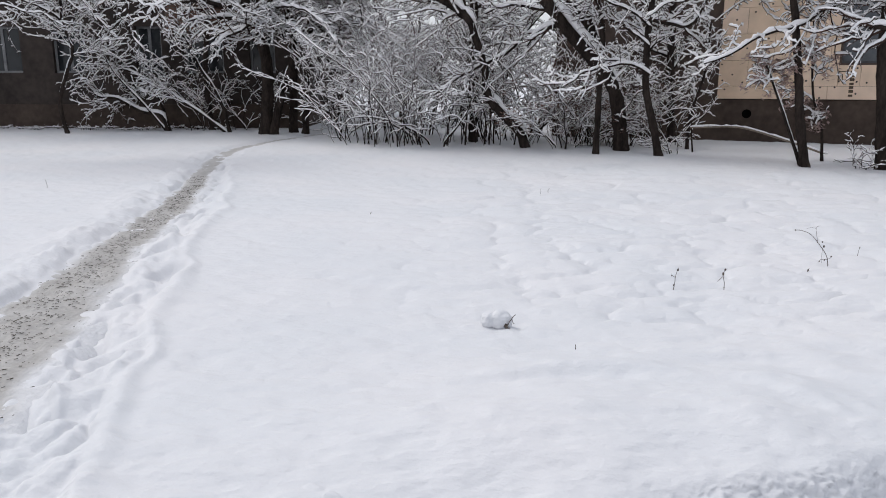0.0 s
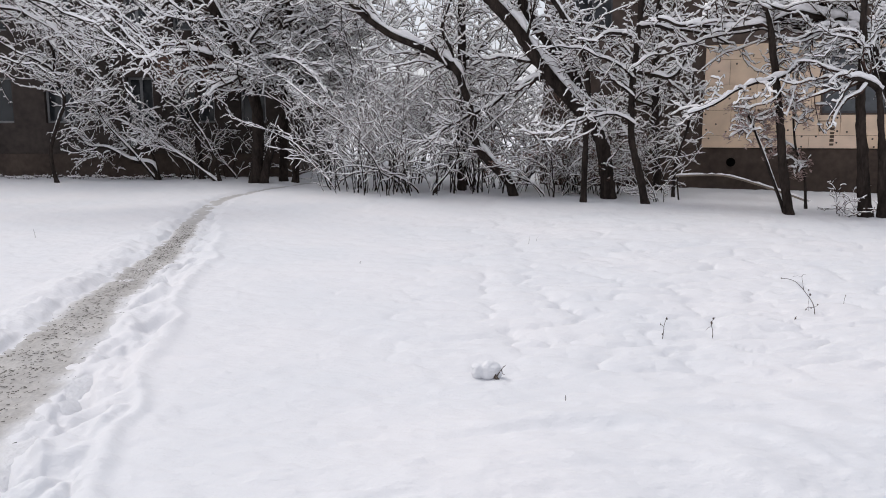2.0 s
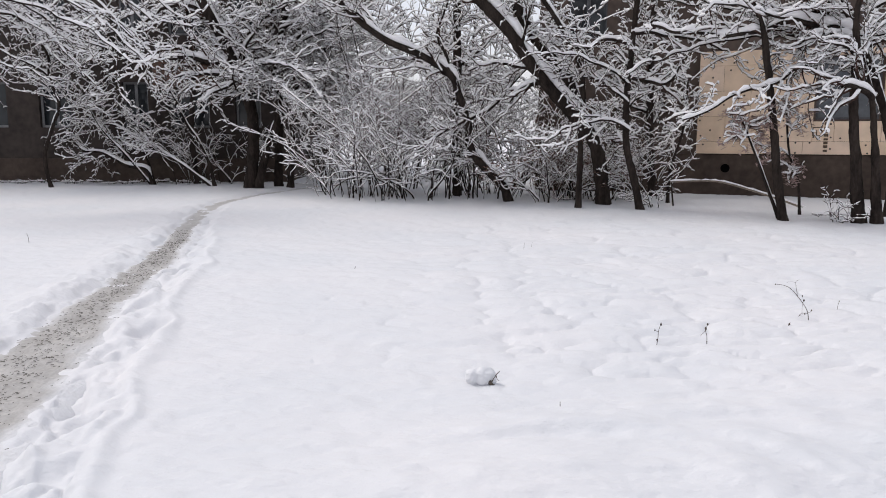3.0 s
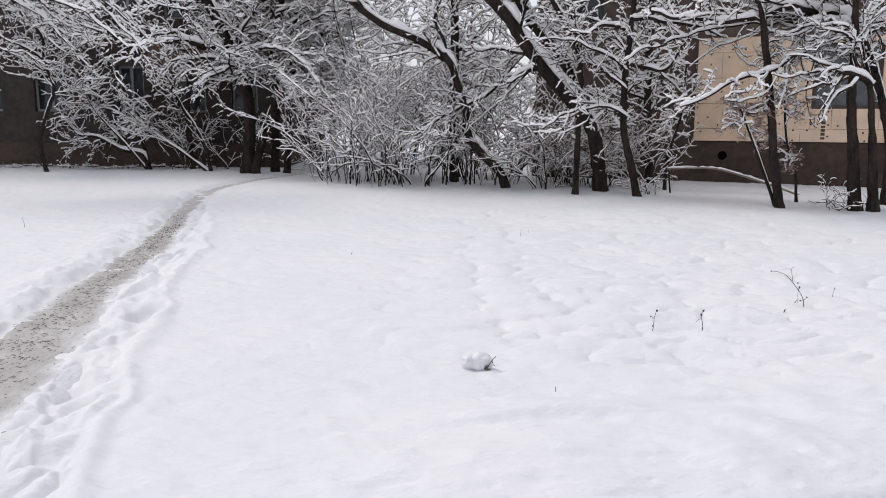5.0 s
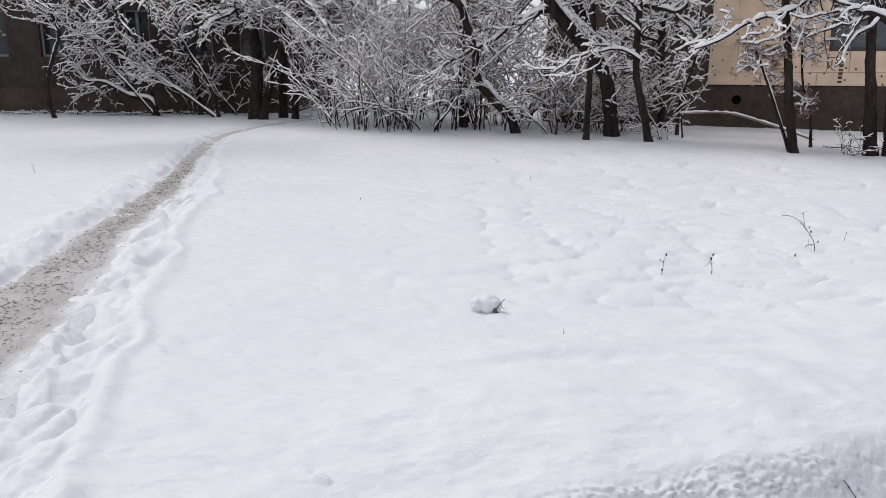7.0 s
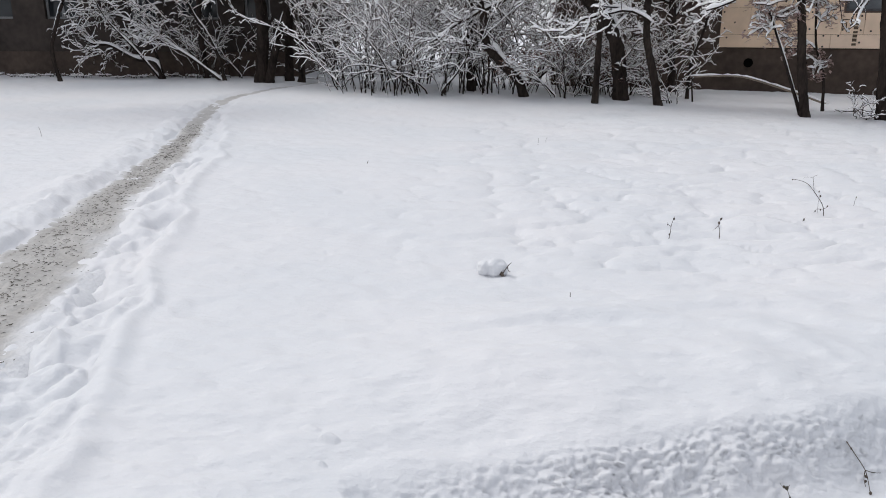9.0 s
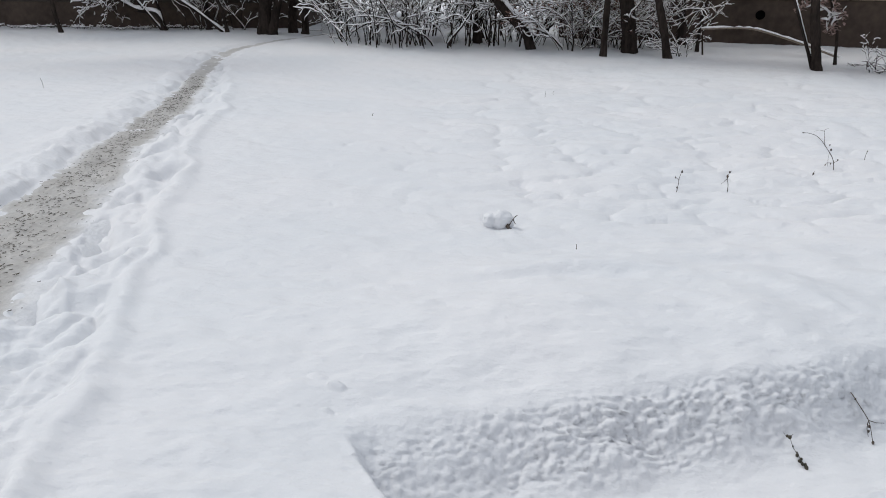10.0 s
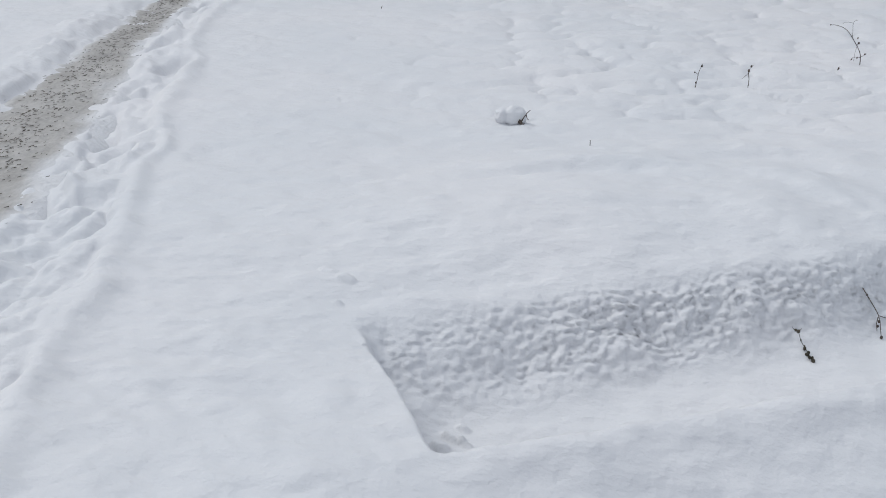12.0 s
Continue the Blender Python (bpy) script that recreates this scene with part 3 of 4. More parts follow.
def snowy_tree(name, stems, label, seed, crown=(7, 7, 4), reach=(0.8, 1.9), category="tree", load=1.0, extra=(), leaves=0, lift=0.02, group="", low=0.3, spread=0.9, sub=(0.5, 1.6)):
    """A bare tree: stems and extra limbs along given curves, then three orders of finer shoots, all with snow on them."""
    rng = random.Random(seed)
    bx, by, bz = stems[0][0][0]
    gz = ground_at(bx, by)
    origin = (bx, by, gz)
    trunk = []
    for c, r in stems:
        c = [tuple(q) for q in c]
        if c[0][2] < 0.4:
            c[0] = (c[0][0], c[0][1], ground_at(c[0][0], c[0][1]) - 0.08)
        t = spline(c, r, 0.10)
        z0 = t[0][0][2]
        if c[0][2] < 0.6:
            t = (t[0], [q * (1 + 0.2 * math.exp(-max(0.0, p[2] - z0 - 0.08) / 0.16)) for p, q in zip(*t)])
        trunk.append(t)
    limbs = []
    for c, r in extra:
        pts, rad = spline(c, r, 0.07)
        limbs.append(([(p[0] + 0.035 * float(vnoise(p[0] * 3, p[2] * 3, seed)), p[1], p[2] + 0.05 * float(vnoise(p[0] * 3.5, p[1] * 3, seed + 1))) for p in pts], rad))
    first, second, third = [], [], []
    for t in trunk:
        # the stem goes on above what can be seen
        d = tuple(t[0][-1][j] - t[0][-3][j] for j in range(3))
        q = math.sqrt(sum(u * u for u in d))
        if t[1][-1] > 0.03:
            top = shoot(rng, t[0][-1], tuple(u / q for u in d), rng.uniform(1.5, 2.5), t[1][-1], 12, 0.09, 0.05)
            first.append(top)
            second += side_shoots(rng, top, 4, (0.7, 1.4), 0.4, 6, 0.16, lift, 0.1, spread)
        first += side_shoots(rng, t, crown[0], reach, 0.38, 9, 0.16, lift, low, spread)
    for l in first[:] + limbs:
        second += side_shoots(rng, l, crown[1] + 4, sub, 0.4, 10, 0.24, lift - 0.02, 0.1, spread, 0.3)
    for l in second:
        third += side_shoots(rng, l, crown[2] + 2, (0.08, 0.38), 0.65, 5, 0.40, lift - 0.03, 0.12, 0.95, 0.35)
    tree = thing(name, pose(*origin), label, category, group)
    V, F = tubes(shifted(trunk, origin), 10)
    R = max(r[0] for c, r in stems)
    V = V + min(0.12 * R, 0.016) * np.stack([fbm(V[:, 2] * 7, V[:, 0] * 22 + V[:, 1] * 5, 3, 3), fbm(V[:, 2] * 8, V[:, 1] * 22 + V[:, 0] * 9, 3, 4), 0 * V[:, 0]], 1)
    child("trunk", mesh_np("trunk", V, F, M_BARK), tree)
    for b in limbs + first:
        child("bough", mesh_np("bough", *tubes(shifted([b], origin), 6), M_BARK), tree)
    child("twig_work", mesh_np("twig_work", *tubes(shifted([(p, [1.15 * q + 0.0028 for q in r]) for p, r in second + third], origin), 3), M_TWIG), tree, kind="stuff")
    thick = shifted(trunk + limbs + first, origin)
    V, F = snow_caps(thick, seed, load, 6)
    V2, F2 = snow_caps(shifted(second + third, origin), seed + 1, 1.15 * min(load, 1.15), 3)
    child("snow_cover", mesh_np("snow_cover", np.concatenate([V, V2]), np.concatenate([F, F2 + len(V)]), M_SNOW), tree, "white snow lying along the boughs and twigs", "stuff")
    if leaves:
        tips = [l[0][-1] for l in third if rng.random() < 0.5]
        tips = [(a - origin[0], b - origin[1], c - origin[2]) for a, b, c in tips]
        child("dry_leaves", mesh_np("dry_leaves", *leaf_cluster(rng, tips, leaves, 0.045), M_LEAF), tree, "shrivelled pinkish-brown leaves", "stuff")
    return tree


# ---- trees along the edge of the field ----
def canopy_boughs(seed, count, x0, x1, y0, y1, z0, z1, side, fall, thick=(0.020, 0.034)):
    """Long boughs that sweep sideways and sag, as control points."""
    r, out = random.Random(seed), []
    for k in range(count):
        x, y, z = r.uniform(x0, x1), r.uniform(y0, y1), z0 + (z1 - z0) * (k + r.random()) / count
        n, pts = 6, [(x, y, z)]
        dx, dy, dz = side * r.uniform(0.5, 0.9), r.uniform(-0.25, 0.25), r.uniform(0.0, 0.3)
        for q in range(n):
            x, y, z = x + dx, y + dy, z + dz
            dz -= fall * r.uniform(0.5, 1.3)
            dx *= 0.95
            dy += r.uniform(-0.12, 0.12)
            pts.append((x, y, z))
        out.append((pts, (r.uniform(*thick), 0.008)))
    return out


snowy_tree("old_tree", [
    ([(-5.30, 20.76, 0.17), (-5.18, 20.76, 1.3), (-5.18, 20.78, 2.23), (-5.42, 20.7, 3.14), (-5.76, 20.6, 3.96), (-6.08, 20.5, 4.63), (-6.36, 20.4, 5.21)], (0.17, 0.13)),
    ([(-5.07, 20.70, 0.17), (-4.83, 20.7, 1.07), (-4.58, 20.7, 1.69), (-4.40, 20.7, 2.38), (-4.51, 20.6, 3.59), (-4.27, 20.5, 4.18), (-4.08, 20.4, 5.21)], (0.115, 0.09))],
    "thick dark twin-stemmed tree with snow-laden drooping boughs beside the path", 101, (9, 11, 6), (0.9, 2.2), load=1.3, extra=canopy_boughs(11, 5, -5.4, -5.0, 20.2, 20.5, 3.0, 4.9, 0.6, 0.09) + [
    ([(-5.52, 20.7, 3.51), (-6.21, 20.5, 3.56), (-6.97, 20.3, 3.66), (-7.59, 20.2, 3.59), (-8.03, 20.1, 3.32)], (0.085, 0.03)),
    ([(-5.9, 20.6, 4.55), (-6.6, 20.4, 4.96), (-7.21, 20.2, 4.92), (-7.77, 20.1, 4.48)], (0.07, 0.025)),
    ([(-4.7, 20.6, 2.9), (-5.2, 20.1, 3.05), (-5.7, 19.6, 2.75), (-6.05, 19.3, 2.45)], (0.05, 0.02)),
    ([(-4.6, 20.6, 2.9), (-4.2, 20.0, 2.95), (-3.9, 19.6, 2.6), (-3.6, 19.3, 2.2)], (0.05, 0.02))], low=0.42)
snowy_tree("old_tree", [
    ([(-4.66, 21.41, 0.17), (-4.59, 21.41, 1.62), (-4.48, 21.41, 2.56), (-4.01, 21.3, 3.96), (-3.75, 21.2, 5.03)], (0.13, 0.09)),
    ([(-4.23, 20.97, 0.17), (-4.15, 20.97, 1.61), (-3.97, 20.9, 2.39), (-3.48, 20.8, 3.46), (-2.68, 20.7, 4.36)], (0.10, 0.07))],
    "thick dark tree forked at the ground with snowy boughs", 102, (9, 10, 5), (0.9, 2.1), load=1.3, low=0.42, extra=canopy_boughs(13, 5, -4.4, -4.0, 20.3, 20.7, 3.0, 4.9, 0.6, 0.08))
snowy_tree("curved_tree", [
    ([(1.54, 16.69, 0.13), (1.40, 16.69, 0.48), (1.02, 16.69, 0.85), (0.68, 16.69, 1.29), (0.60, 16.69, 1.85), (0.39, 16.69, 2.52), (0.20, 16.65, 2.92), (-0.42, 16.6, 3.31), (-1.16, 16.5, 3.61), (-1.76, 16.4, 4.02), (-2.24, 16.3, 4.5)], (0.105, 0.06))],
    "slender tree with a curved leaning trunk ridged with snow", 103, (7, 6, 5), (0.6, 1.5), extra=[
    ([(0.60, 16.69, 1.95), (-0.05, 16.5, 1.6), (-0.49, 16.4, 1.29)], (0.03, 0.012)),
    ([(0.62, 16.69, 1.93), (1.2, 16.6, 2.22), (1.56, 16.6, 2.7), (1.87, 16.6, 3.07)], (0.035, 0.015)),
    ([(0.22, 16.65, 2.9), (0.1, 16.6, 3.3), (-0.1, 16.5, 3.8), (0.2, 16.4, 4.5)], (0.045, 0.02))], low=0.45)
snowy_tree("straight_tree", [
    ([(0.39, 18.18, 0.15), (0.38, 18.18, 1.47), (0.39, 18.18, 3.2), (0.37, 18.18, 4.76)], (0.11, 0.09))],
    "straight dark bare trunk among the thicket", 104, (8, 7, 4), (0.7, 1.6), low=0.3)
snowy_tree("leaning_tree", [
    ([(3.51, 16.03, 0.13), (3.40, 16.03, 1.0), (3.20, 16.03, 1.6), (2.83, 16.03, 2.01), (2.28, 16.0, 2.6), (1.79, 15.9, 3.18), (1.37, 15.8, 3.75), (0.71, 15.7, 4.38)], (0.155, 0.11)),
    ([(3.05, 16.05, 1.75), (2.69, 16.1, 2.78), (2.20, 16.1, 3.35), (1.84, 16.1, 3.81), (1.53, 16.1, 4.38)], (0.12, 0.10))],
    "large leaning forked tree with thick snow on its trunks", 105, (3, 4, 4), (0.6, 1.4), low=0.5, load=1.15, extra=[
    ([(2.0, 16.0, 3.0), (1.2, 16.4, 3.12), (0.6, 16.8, 2.98)], (0.035, 0.015))])
snowy_tree("thin_tree", [
    ([(2.83, 15.31, 0.12), (2.85, 15.31, 1.6), (2.85, 15.31, 2.72), (2.61, 15.31, 3.38), (2.26, 15.31, 3.93), (2.03, 15.31, 4.25)], (0.065, 0.045))],
    "thin dark tree bending over at the top", 106, (5, 3, 4), (0.4, 1.0), low=0.5)
snowy_tree("crooked_tree", [
    ([(3.98, 14.75, 0.12), (3.80, 14.75, 0.82), (3.63, 14.75, 1.49), (3.63, 14.75, 2.57), (3.70, 14.75, 3.53), (3.75, 14.75, 4.15)], (0.08, 0.05))],
    "crooked dark tree with level snowy branches", 107, (7, 4, 5), (0.5, 1.2), low=0.3, load=0.95, extra=[
    ([(3.66, 14.75, 3.34), (3.11, 14.7, 3.4), (2.84, 14.7, 3.27), (2.46, 14.6, 3.19)], (0.035, 0.015)),
    ([(3.62, 14.75, 2.76), (4.01, 14.6, 2.6), (4.39, 14.5, 2.65), (4.59, 14.5, 3.05)], (0.04, 0.02)),
    ([(3.66, 14.75, 3.55), (4.3, 14.6, 3.5), (4.9, 14.5, 3.38), (5.3, 14.4, 3.2)], (0.035, 0.015))] + [(c, (0.022, 0.009)) for c, r in canopy_boughs(7, 4, 3.62, 3.68, 14.6, 14.75, 1.5, 2.7, -0.4, 0.05)])
snowy_tree("thin_tree", [
    ([(5.21, 18.3, 0.15), (5.09, 18.3, 1.47), (5.01, 18.2, 2.83), (4.97, 18.1, 4.29)], (0.10, 0.07))],
    "dark upright tree close to the building wall", 108, (7, 7, 4), (0.5, 1.2), low=0.3)
snowy_tree("sapling", [
    ([(4.97, 16.29, 0.13), (5.00, 16.29, 0.87), (5.23, 16.29, 1.72), (5.30, 16.29, 2.79)], (0.04, 0.02))],
    "slim leaning sapling dusted with snow", 109, (6, 3, 3), (0.3, 0.8), "sapling", low=0.4, sub=(0.2, 0.6))
snowy_tree("lopped_tree", [
    ([(6.01, 12.96, 0.10), (5.84, 12.96, 0.91), (5.69, 12.96, 1.97), (5.51, 12.96, 3.01)], (0.08, 0.058))],
    "bare lopped trunk standing before the beige wall", 110, (2, 2, 3), (0.3, 0.7), low=0.8, load=0.7, sub=(0.2, 0.6))
snowy_tree("sapling", [
    ([(6.02, 13.1, 0.12), (5.72, 13.1, 0.75), (5.47, 13.1, 1.32), (5.24, 13.1, 1.85)], (0.032, 0.016))],
    "thin leaning sapling with clumps of dry snowy leaves", 111, (5, 0, 2), (0.3, 0.75), "sapling", leaves=22, low=0.72, load=1.2, sub=(0.15, 0.45))
snowy_tree("sapling", [
    ([(6.71, 13.84, 0.11), (6.63, 13.84, 0.76), (6.41, 13.84, 1.39), (6.30, 13.84, 2.6)], (0.028, 0.014))],
    "thin sapling with shrivelled pinkish leaves under snow", 112, (6, 0, 2), (0.3, 0.7), "sapling", leaves=20, low=0.3, load=1.2, sub=(0.15, 0.5))
snowy_tree("dark_tree", [
    ([(7.06, 12.48, 0.10), (6.94, 12.48, 1.03), (6.82, 12.48, 1.96), (6.79, 12.48, 2.77), (6.74, 12.48, 3.49)], (0.115, 0.05))],
    "dark upright tree at the edge of the field", 113, (2, 4, 4), (0.6, 1.2), low=0.75, load=0.75)
snowy_tree("dark_tree", [
    ([(7.27, 12.32, 0.10), (7.17, 12.32, 1.04), (7.06, 12.32, 1.9), (7.0, 12.36, 2.35), (6.93, 12.4, 2.6)], (0.10, 0.03))],
    "dark upright tree beside another trunk", 114, (2, 4, 4), (0.6, 1.2), low=0.75, extra=[
    ([(7.02, 12.3, 2.2), (6.62, 12.2, 2.33), (6.37, 12.1, 2.36)], (0.05, 0.035))])
snowy_tree("spreading_tree", [
    ([(8.23, 13.56, 0.11), (8.19, 13.56, 1.19), (7.93, 13.56, 2.09), (7.58, 13.5, 2.88), (7.24, 13.45, 3.37), (6.97, 13.4, 3.94)], (0.11, 0.04))],
    "leaning tree with long level boughs heavy with snow", 115, (3, 7, 5), (0.7, 1.4), low=0.6, load=1.35, lift=0.05, extra=[
    ([(7.24, 13.4, 3.33), (6.46, 13.2, 3.48), (5.86, 13.1, 3.52), (5.38, 13.1, 3.37), (4.60, 13.1, 3.29), (3.61, 13.1, 3.42)], (0.06, 0.02)),
    ([(7.2, 13.4, 3.25), (6.42, 13.0, 3.31), (6.0, 12.9, 3.07)], (0.036, 0.015)),
    ([(7.3, 13.4, 3.2), (6.87, 13.2, 3.11), (6.40, 13.1, 2.89), (6.03, 13.0, 2.67), (5.55, 12.8, 2.48), (5.07, 12.7, 2.32), (4.59, 12.7, 2.08), (4.06, 12.7, 1.84)], (0.036, 0.012)),
    ([(7.27, 13.4, 3.15), (7.65, 13.2, 3.33), (8.13, 13.1, 3.44), (8.7, 13.0, 3.4)], (0.04, 0.02)),
    ([(7.1, 13.4, 3.7), (6.3, 13.3, 3.75), (5.5, 13.3, 3.72), (4.9, 13.2, 3.95)], (0.045, 0.015))] + canopy_boughs(5, 9, 6.9, 7.5, 13.2, 13.8, 3.05, 4.1, -0.85, 0.05, (0.018, 0.03)) + canopy_boughs(6, 6, 7.2, 7.4, 12.9, 13.4, 3.0, 4.0, 0.6, 0.05, (0.018, 0.03)))
snowy_tree("bent_shrub", [
    ([(-10.81, 20.76, 0.17), (-10.95, 20.76, 0.84), (-10.87, 20.76, 1.3), (-10.63, 20.76, 1.92), (-10.44, 20.76, 2.46), (-10.62, 20.7, 3.14), (-10.62, 20.7, 3.74), (-10.84, 20.6, 4.18)], (0.06, 0.035))],
    "crooked small tree with a fan of snowy twigs", 116, (9, 6, 4), (0.8, 2.0), "small tree", low=0.5, extra=[
    ([(-10.66, 20.7, 3.21), (-11.27, 20.5, 3.59), (-11.78, 20.4, 3.89)], (0.03, 0.012))])
snowy_tree("arched_shrub", [
    ([(-8.60, 22.3, 0.19), (-8.75, 22.3, 0.58), (-9.35, 22.3, 0.72), (-10.05, 22.3, 1.09), (-10.55, 22.2, 1.15), (-10.8, 22.2, 1.5)], (0.055, 0.025)),
    ([(-8.55, 22.4, 0.19), (-8.8, 22.4, 1.0), (-9.1, 22.4, 1.48), (-9.6, 22.3, 1.88), (-10.0, 22.3, 1.92)], (0.04, 0.02)),
    ([(-8.62, 22.35, 0.19), (-9.2, 22.2, 0.9), (-9.9, 22.0, 1.8), (-10.2, 21.9, 2.5)], (0.03, 0.014))],
    "low shrub with arching snow-covered stems", 117, (5, 3, 3), (0.4, 1.2), "shrub", low=0.4)
snowy_tree("slanting_shrub", [
    ([(-6.47, 21.41, 0.17), (-6.61, 21.41, 0.82), (-6.90, 21.41, 1.46), (-7.20, 21.41, 1.93), (-7.48, 21.3, 2.64), (-7.77, 21.3, 3.11)], (0.055, 0.022)),
    ([(-6.55, 21.5, 0.18), (-7.35, 21.5, 0.72), (-8.15, 21.5, 1.26), (-8.7, 21.4, 1.8)], (0.035, 0.016))],
    "shrub with stems slanting away from the path under snow", 118, (4, 3, 3), (0.4, 1.1), "shrub", low=0.45)
snowy_tree("drooping_tree", [
    ([(-10.6, 14.4, 0.1), (-10.5, 14.5, 2.0), (-10.0, 14.7, 4.2), (-9.6, 14.8, 5.6)], (0.16, 0.11))],
    "tree at the field's edge with long drooping snowy boughs", 119, (3, 8, 5), (1.0, 2.0), low=0.75, load=1.05, extra=[
    ([(-9.9, 14.7, 4.9), (-9.14, 15.0, 5.25), (-7.90, 15.0, 4.72), (-6.97, 15.0, 4.09), (-6.11, 15.0, 3.60), (-5.59, 15.0, 3.06)], (0.030, 0.009)),
    ([(-10.0, 14.7, 4.4), (-9.28, 15.3, 4.84), (-8.44, 15.5, 4.22), (-7.57, 15.5, 3.67), (-6.68, 15.5, 3.30)], (0.030, 0.009)),
    ([(-9.7, 14.8, 5.3), (-7.84, 15.0, 5.35), (-6.59, 15.0, 4.66), (-5.97, 15.0, 4.12), (-5.5, 15.0, 3.7)], (0.030, 0.009)),
    ([(-9.8, 14.8, 5.0), (-9.0, 15.8, 5.2), (-7.6, 16.3, 4.9), (-6.4, 16.5, 4.2), (-5.4, 16.6, 3.9)], (0.030, 0.009))] + canopy_boughs(1, 6, -10.0, -9.6, 14.6, 14.9, 3.6, 5.4, 1, 0.14))
snowy_tree("wall_tree", [
    ([(-14.2, 20.6, 0.17), (-14.1, 20.6, 1.8), (-13.9, 20.5, 3.6), (-13.7, 20.4, 5.4)], (0.15, 0.1))],
    "bare tree before the dark house with long level snowy boughs", 120, (3, 8, 5), (1.0, 2.0), low=0.6, extra=canopy_boughs(2, 6, -14.0, -13.8, 20.3, 20.6, 3.0, 5.4, 1.1, 0.08))
snowy_tree("wall_tree", [
    ([(-7.3, 22.4, 0.18), (-7.4, 22.4, 1.8), (-7.2, 22.3, 3.6), (-7.3, 22.2, 5.4)], (0.09, 0.06))],
    "thin bare tree before the dark house under snow", 121, (3, 5, 4), (0.8, 1.6), low=0.75, extra=canopy_boughs(3, 3, -7.4, -7.2, 22.1, 22.4, 3.6, 5.0, -0.8, 0.08))


# ---- thicket ----
def snowy_shrub(name, m, label, seed, stems, height, lean, group="", leaves=0, side=9, fine=3, twig=4, load=0.8, foot=0.25):
    """A many-stemmed bare shrub, built about its own foot."""
    rng = random.Random(seed)
    main, second, third = [], [], []
    for k in range(stems):
        a, s = rng.random() * 6.283, lean * math.sqrt(rng.random())
        d = (math.cos(a) * s, math.sin(a) * s, 1.0)
        q = math.sqrt(sum(u * u for u in d))
        r = rng.uniform(0.009, 0.024) * min(1.0, 0.4 + 0.25 * height)
        main.append(shoot(rng, (math.cos(a) * foot * rng.random() ** 0.6, math.sin(a) * foot * rng.random() ** 0.6, -0.1), tuple(u / q for u in d), height * rng.uniform(0.6, 1.1), r, 11, 0.13, 0.0))
    main = [([(p[0], p[1], p[2] if i else -0.1) for i, p in enumerate(pts)], rad) for pts, rad in main]
    for l in main:
        second += side_shoots(rng, l, side, (min(0.5, 0.25 * height), min(1.4, 0.6 * height)), 0.5, 9, 0.2, 0.0, 0.24, 0.85, 0.2)
    for l in second:
        third += side_shoots(rng, l, fine, (min(0.15, 0.1 * height), min(0.5, 0.3 * height)), 0.65, twig, 0.38, -0.02, 0.15, 0.95, 0.3)
    ob = thing(name, m, label, "shrub", group)
    for b in main:
        child("stem", mesh_np("stem", *tubes([b], 5), M_BARK), ob)
    child("twig_work", mesh_np("twig_work", *tubes([(p, [1.15 * q + 0.0028 for q in r]) for p, r in second + third], 3), M_TWIG), ob, kind="stuff")
    child("snow_cover", mesh_np("snow_cover", *snow_caps(main + second + third, seed, load, 4), M_SNOW), ob, "white snow lying on the twigs", "stuff")
    if leaves:
        child("dry_leaves", mesh_np("dry_leaves", *leaf_cluster(rng, [l[0][-1] for l in third if rng.random() < 0.6], leaves, 0.04), M_BROWNLEAF), ob, "shrivelled brown leaves", "stuff")
    return ob


def at_ground(x, y, turn=0):
    return pose(x, y, ground_at(x, y), 0, 0, turn)


THICKET = "shrubs of the thicket"
kinds = [
    snowy_shrub("bare_shrub", at_ground(-2.15, 17.9), "dense bare shrub of many dark stems under snow", 201, 14, 3.2, 0.38, THICKET, side=6, fine=2, load=0.85, foot=0.8),
    snowy_shrub("bare_shrub", at_ground(-1.35, 17.5), "tall bare shrub with fine snowy twigs", 202, 13, 3.6, 0.32, THICKET, side=6, fine=2, load=0.85, foot=0.9),
    snowy_shrub("bare_shrub", at_ground(-0.45, 17.5), "bare shrub with spreading snowy twigs", 203, 13, 2.8, 0.5, THICKET, side=6, fine=2, load=0.85, foot=0.8),
    snowy_shrub("bare_shrub", at_ground(1.0, 18.0), "bare shrub with thin upright stems and snow", 204, 12, 3.1, 0.35, THICKET, side=6, fine=2, load=0.85, foot=0.8),
]
kinds.append(snowy_shrub("young_tree", at_ground(-2.9, 19.8), "clump of tall thin young trees under snow", 205, 5, 5.6, 0.3, THICKET, side=15, fine=4))
kinds.append(snowy_shrub("young_tree", at_ground(-0.9, 20.2), "clump of tall slim stems with snowy twigs", 206, 5, 6.0, 0.35, THICKET, side=15, fine=4))
rng = random.Random(77)
for i in range(13):
    row = i % 4
    y = (17.7, 19.6, 22.5, 26.0)[row] + rng.uniform(-0.4, 0.6)
    x0, x1 = ((-2.3, 2.2), (-2.4, 2.4), (-3.2, 2.6), (-4.2, 3.2))[row]
    x = x0 + (x1 - x0) * ((i // 4) + rng.random()) / 4.0
    if row == 0 and abs(x - 0.4) < 0.5:
        x += 0.9
    s = rng.uniform(0.85, 1.15) * (1.0, 1.0, 1.1, 1.3)[row]
    copy_thing(kinds[rng.randrange(4) if row == 0 else rng.choice((0, 1, 3, 4, 5, 4, 5))], at_ground(x, y, rng.uniform(0, 360)) @ Matrix.Diagonal((s, s, s, 1)))
leafy = snowy_shrub("leafy_shrub", at_ground(2.35, 16.5), "shrub that keeps shrivelled brown leaves", 211, 9, 1.7, 0.5, "leafy shrubs by the house", leaves=9, side=6, load=0.8)
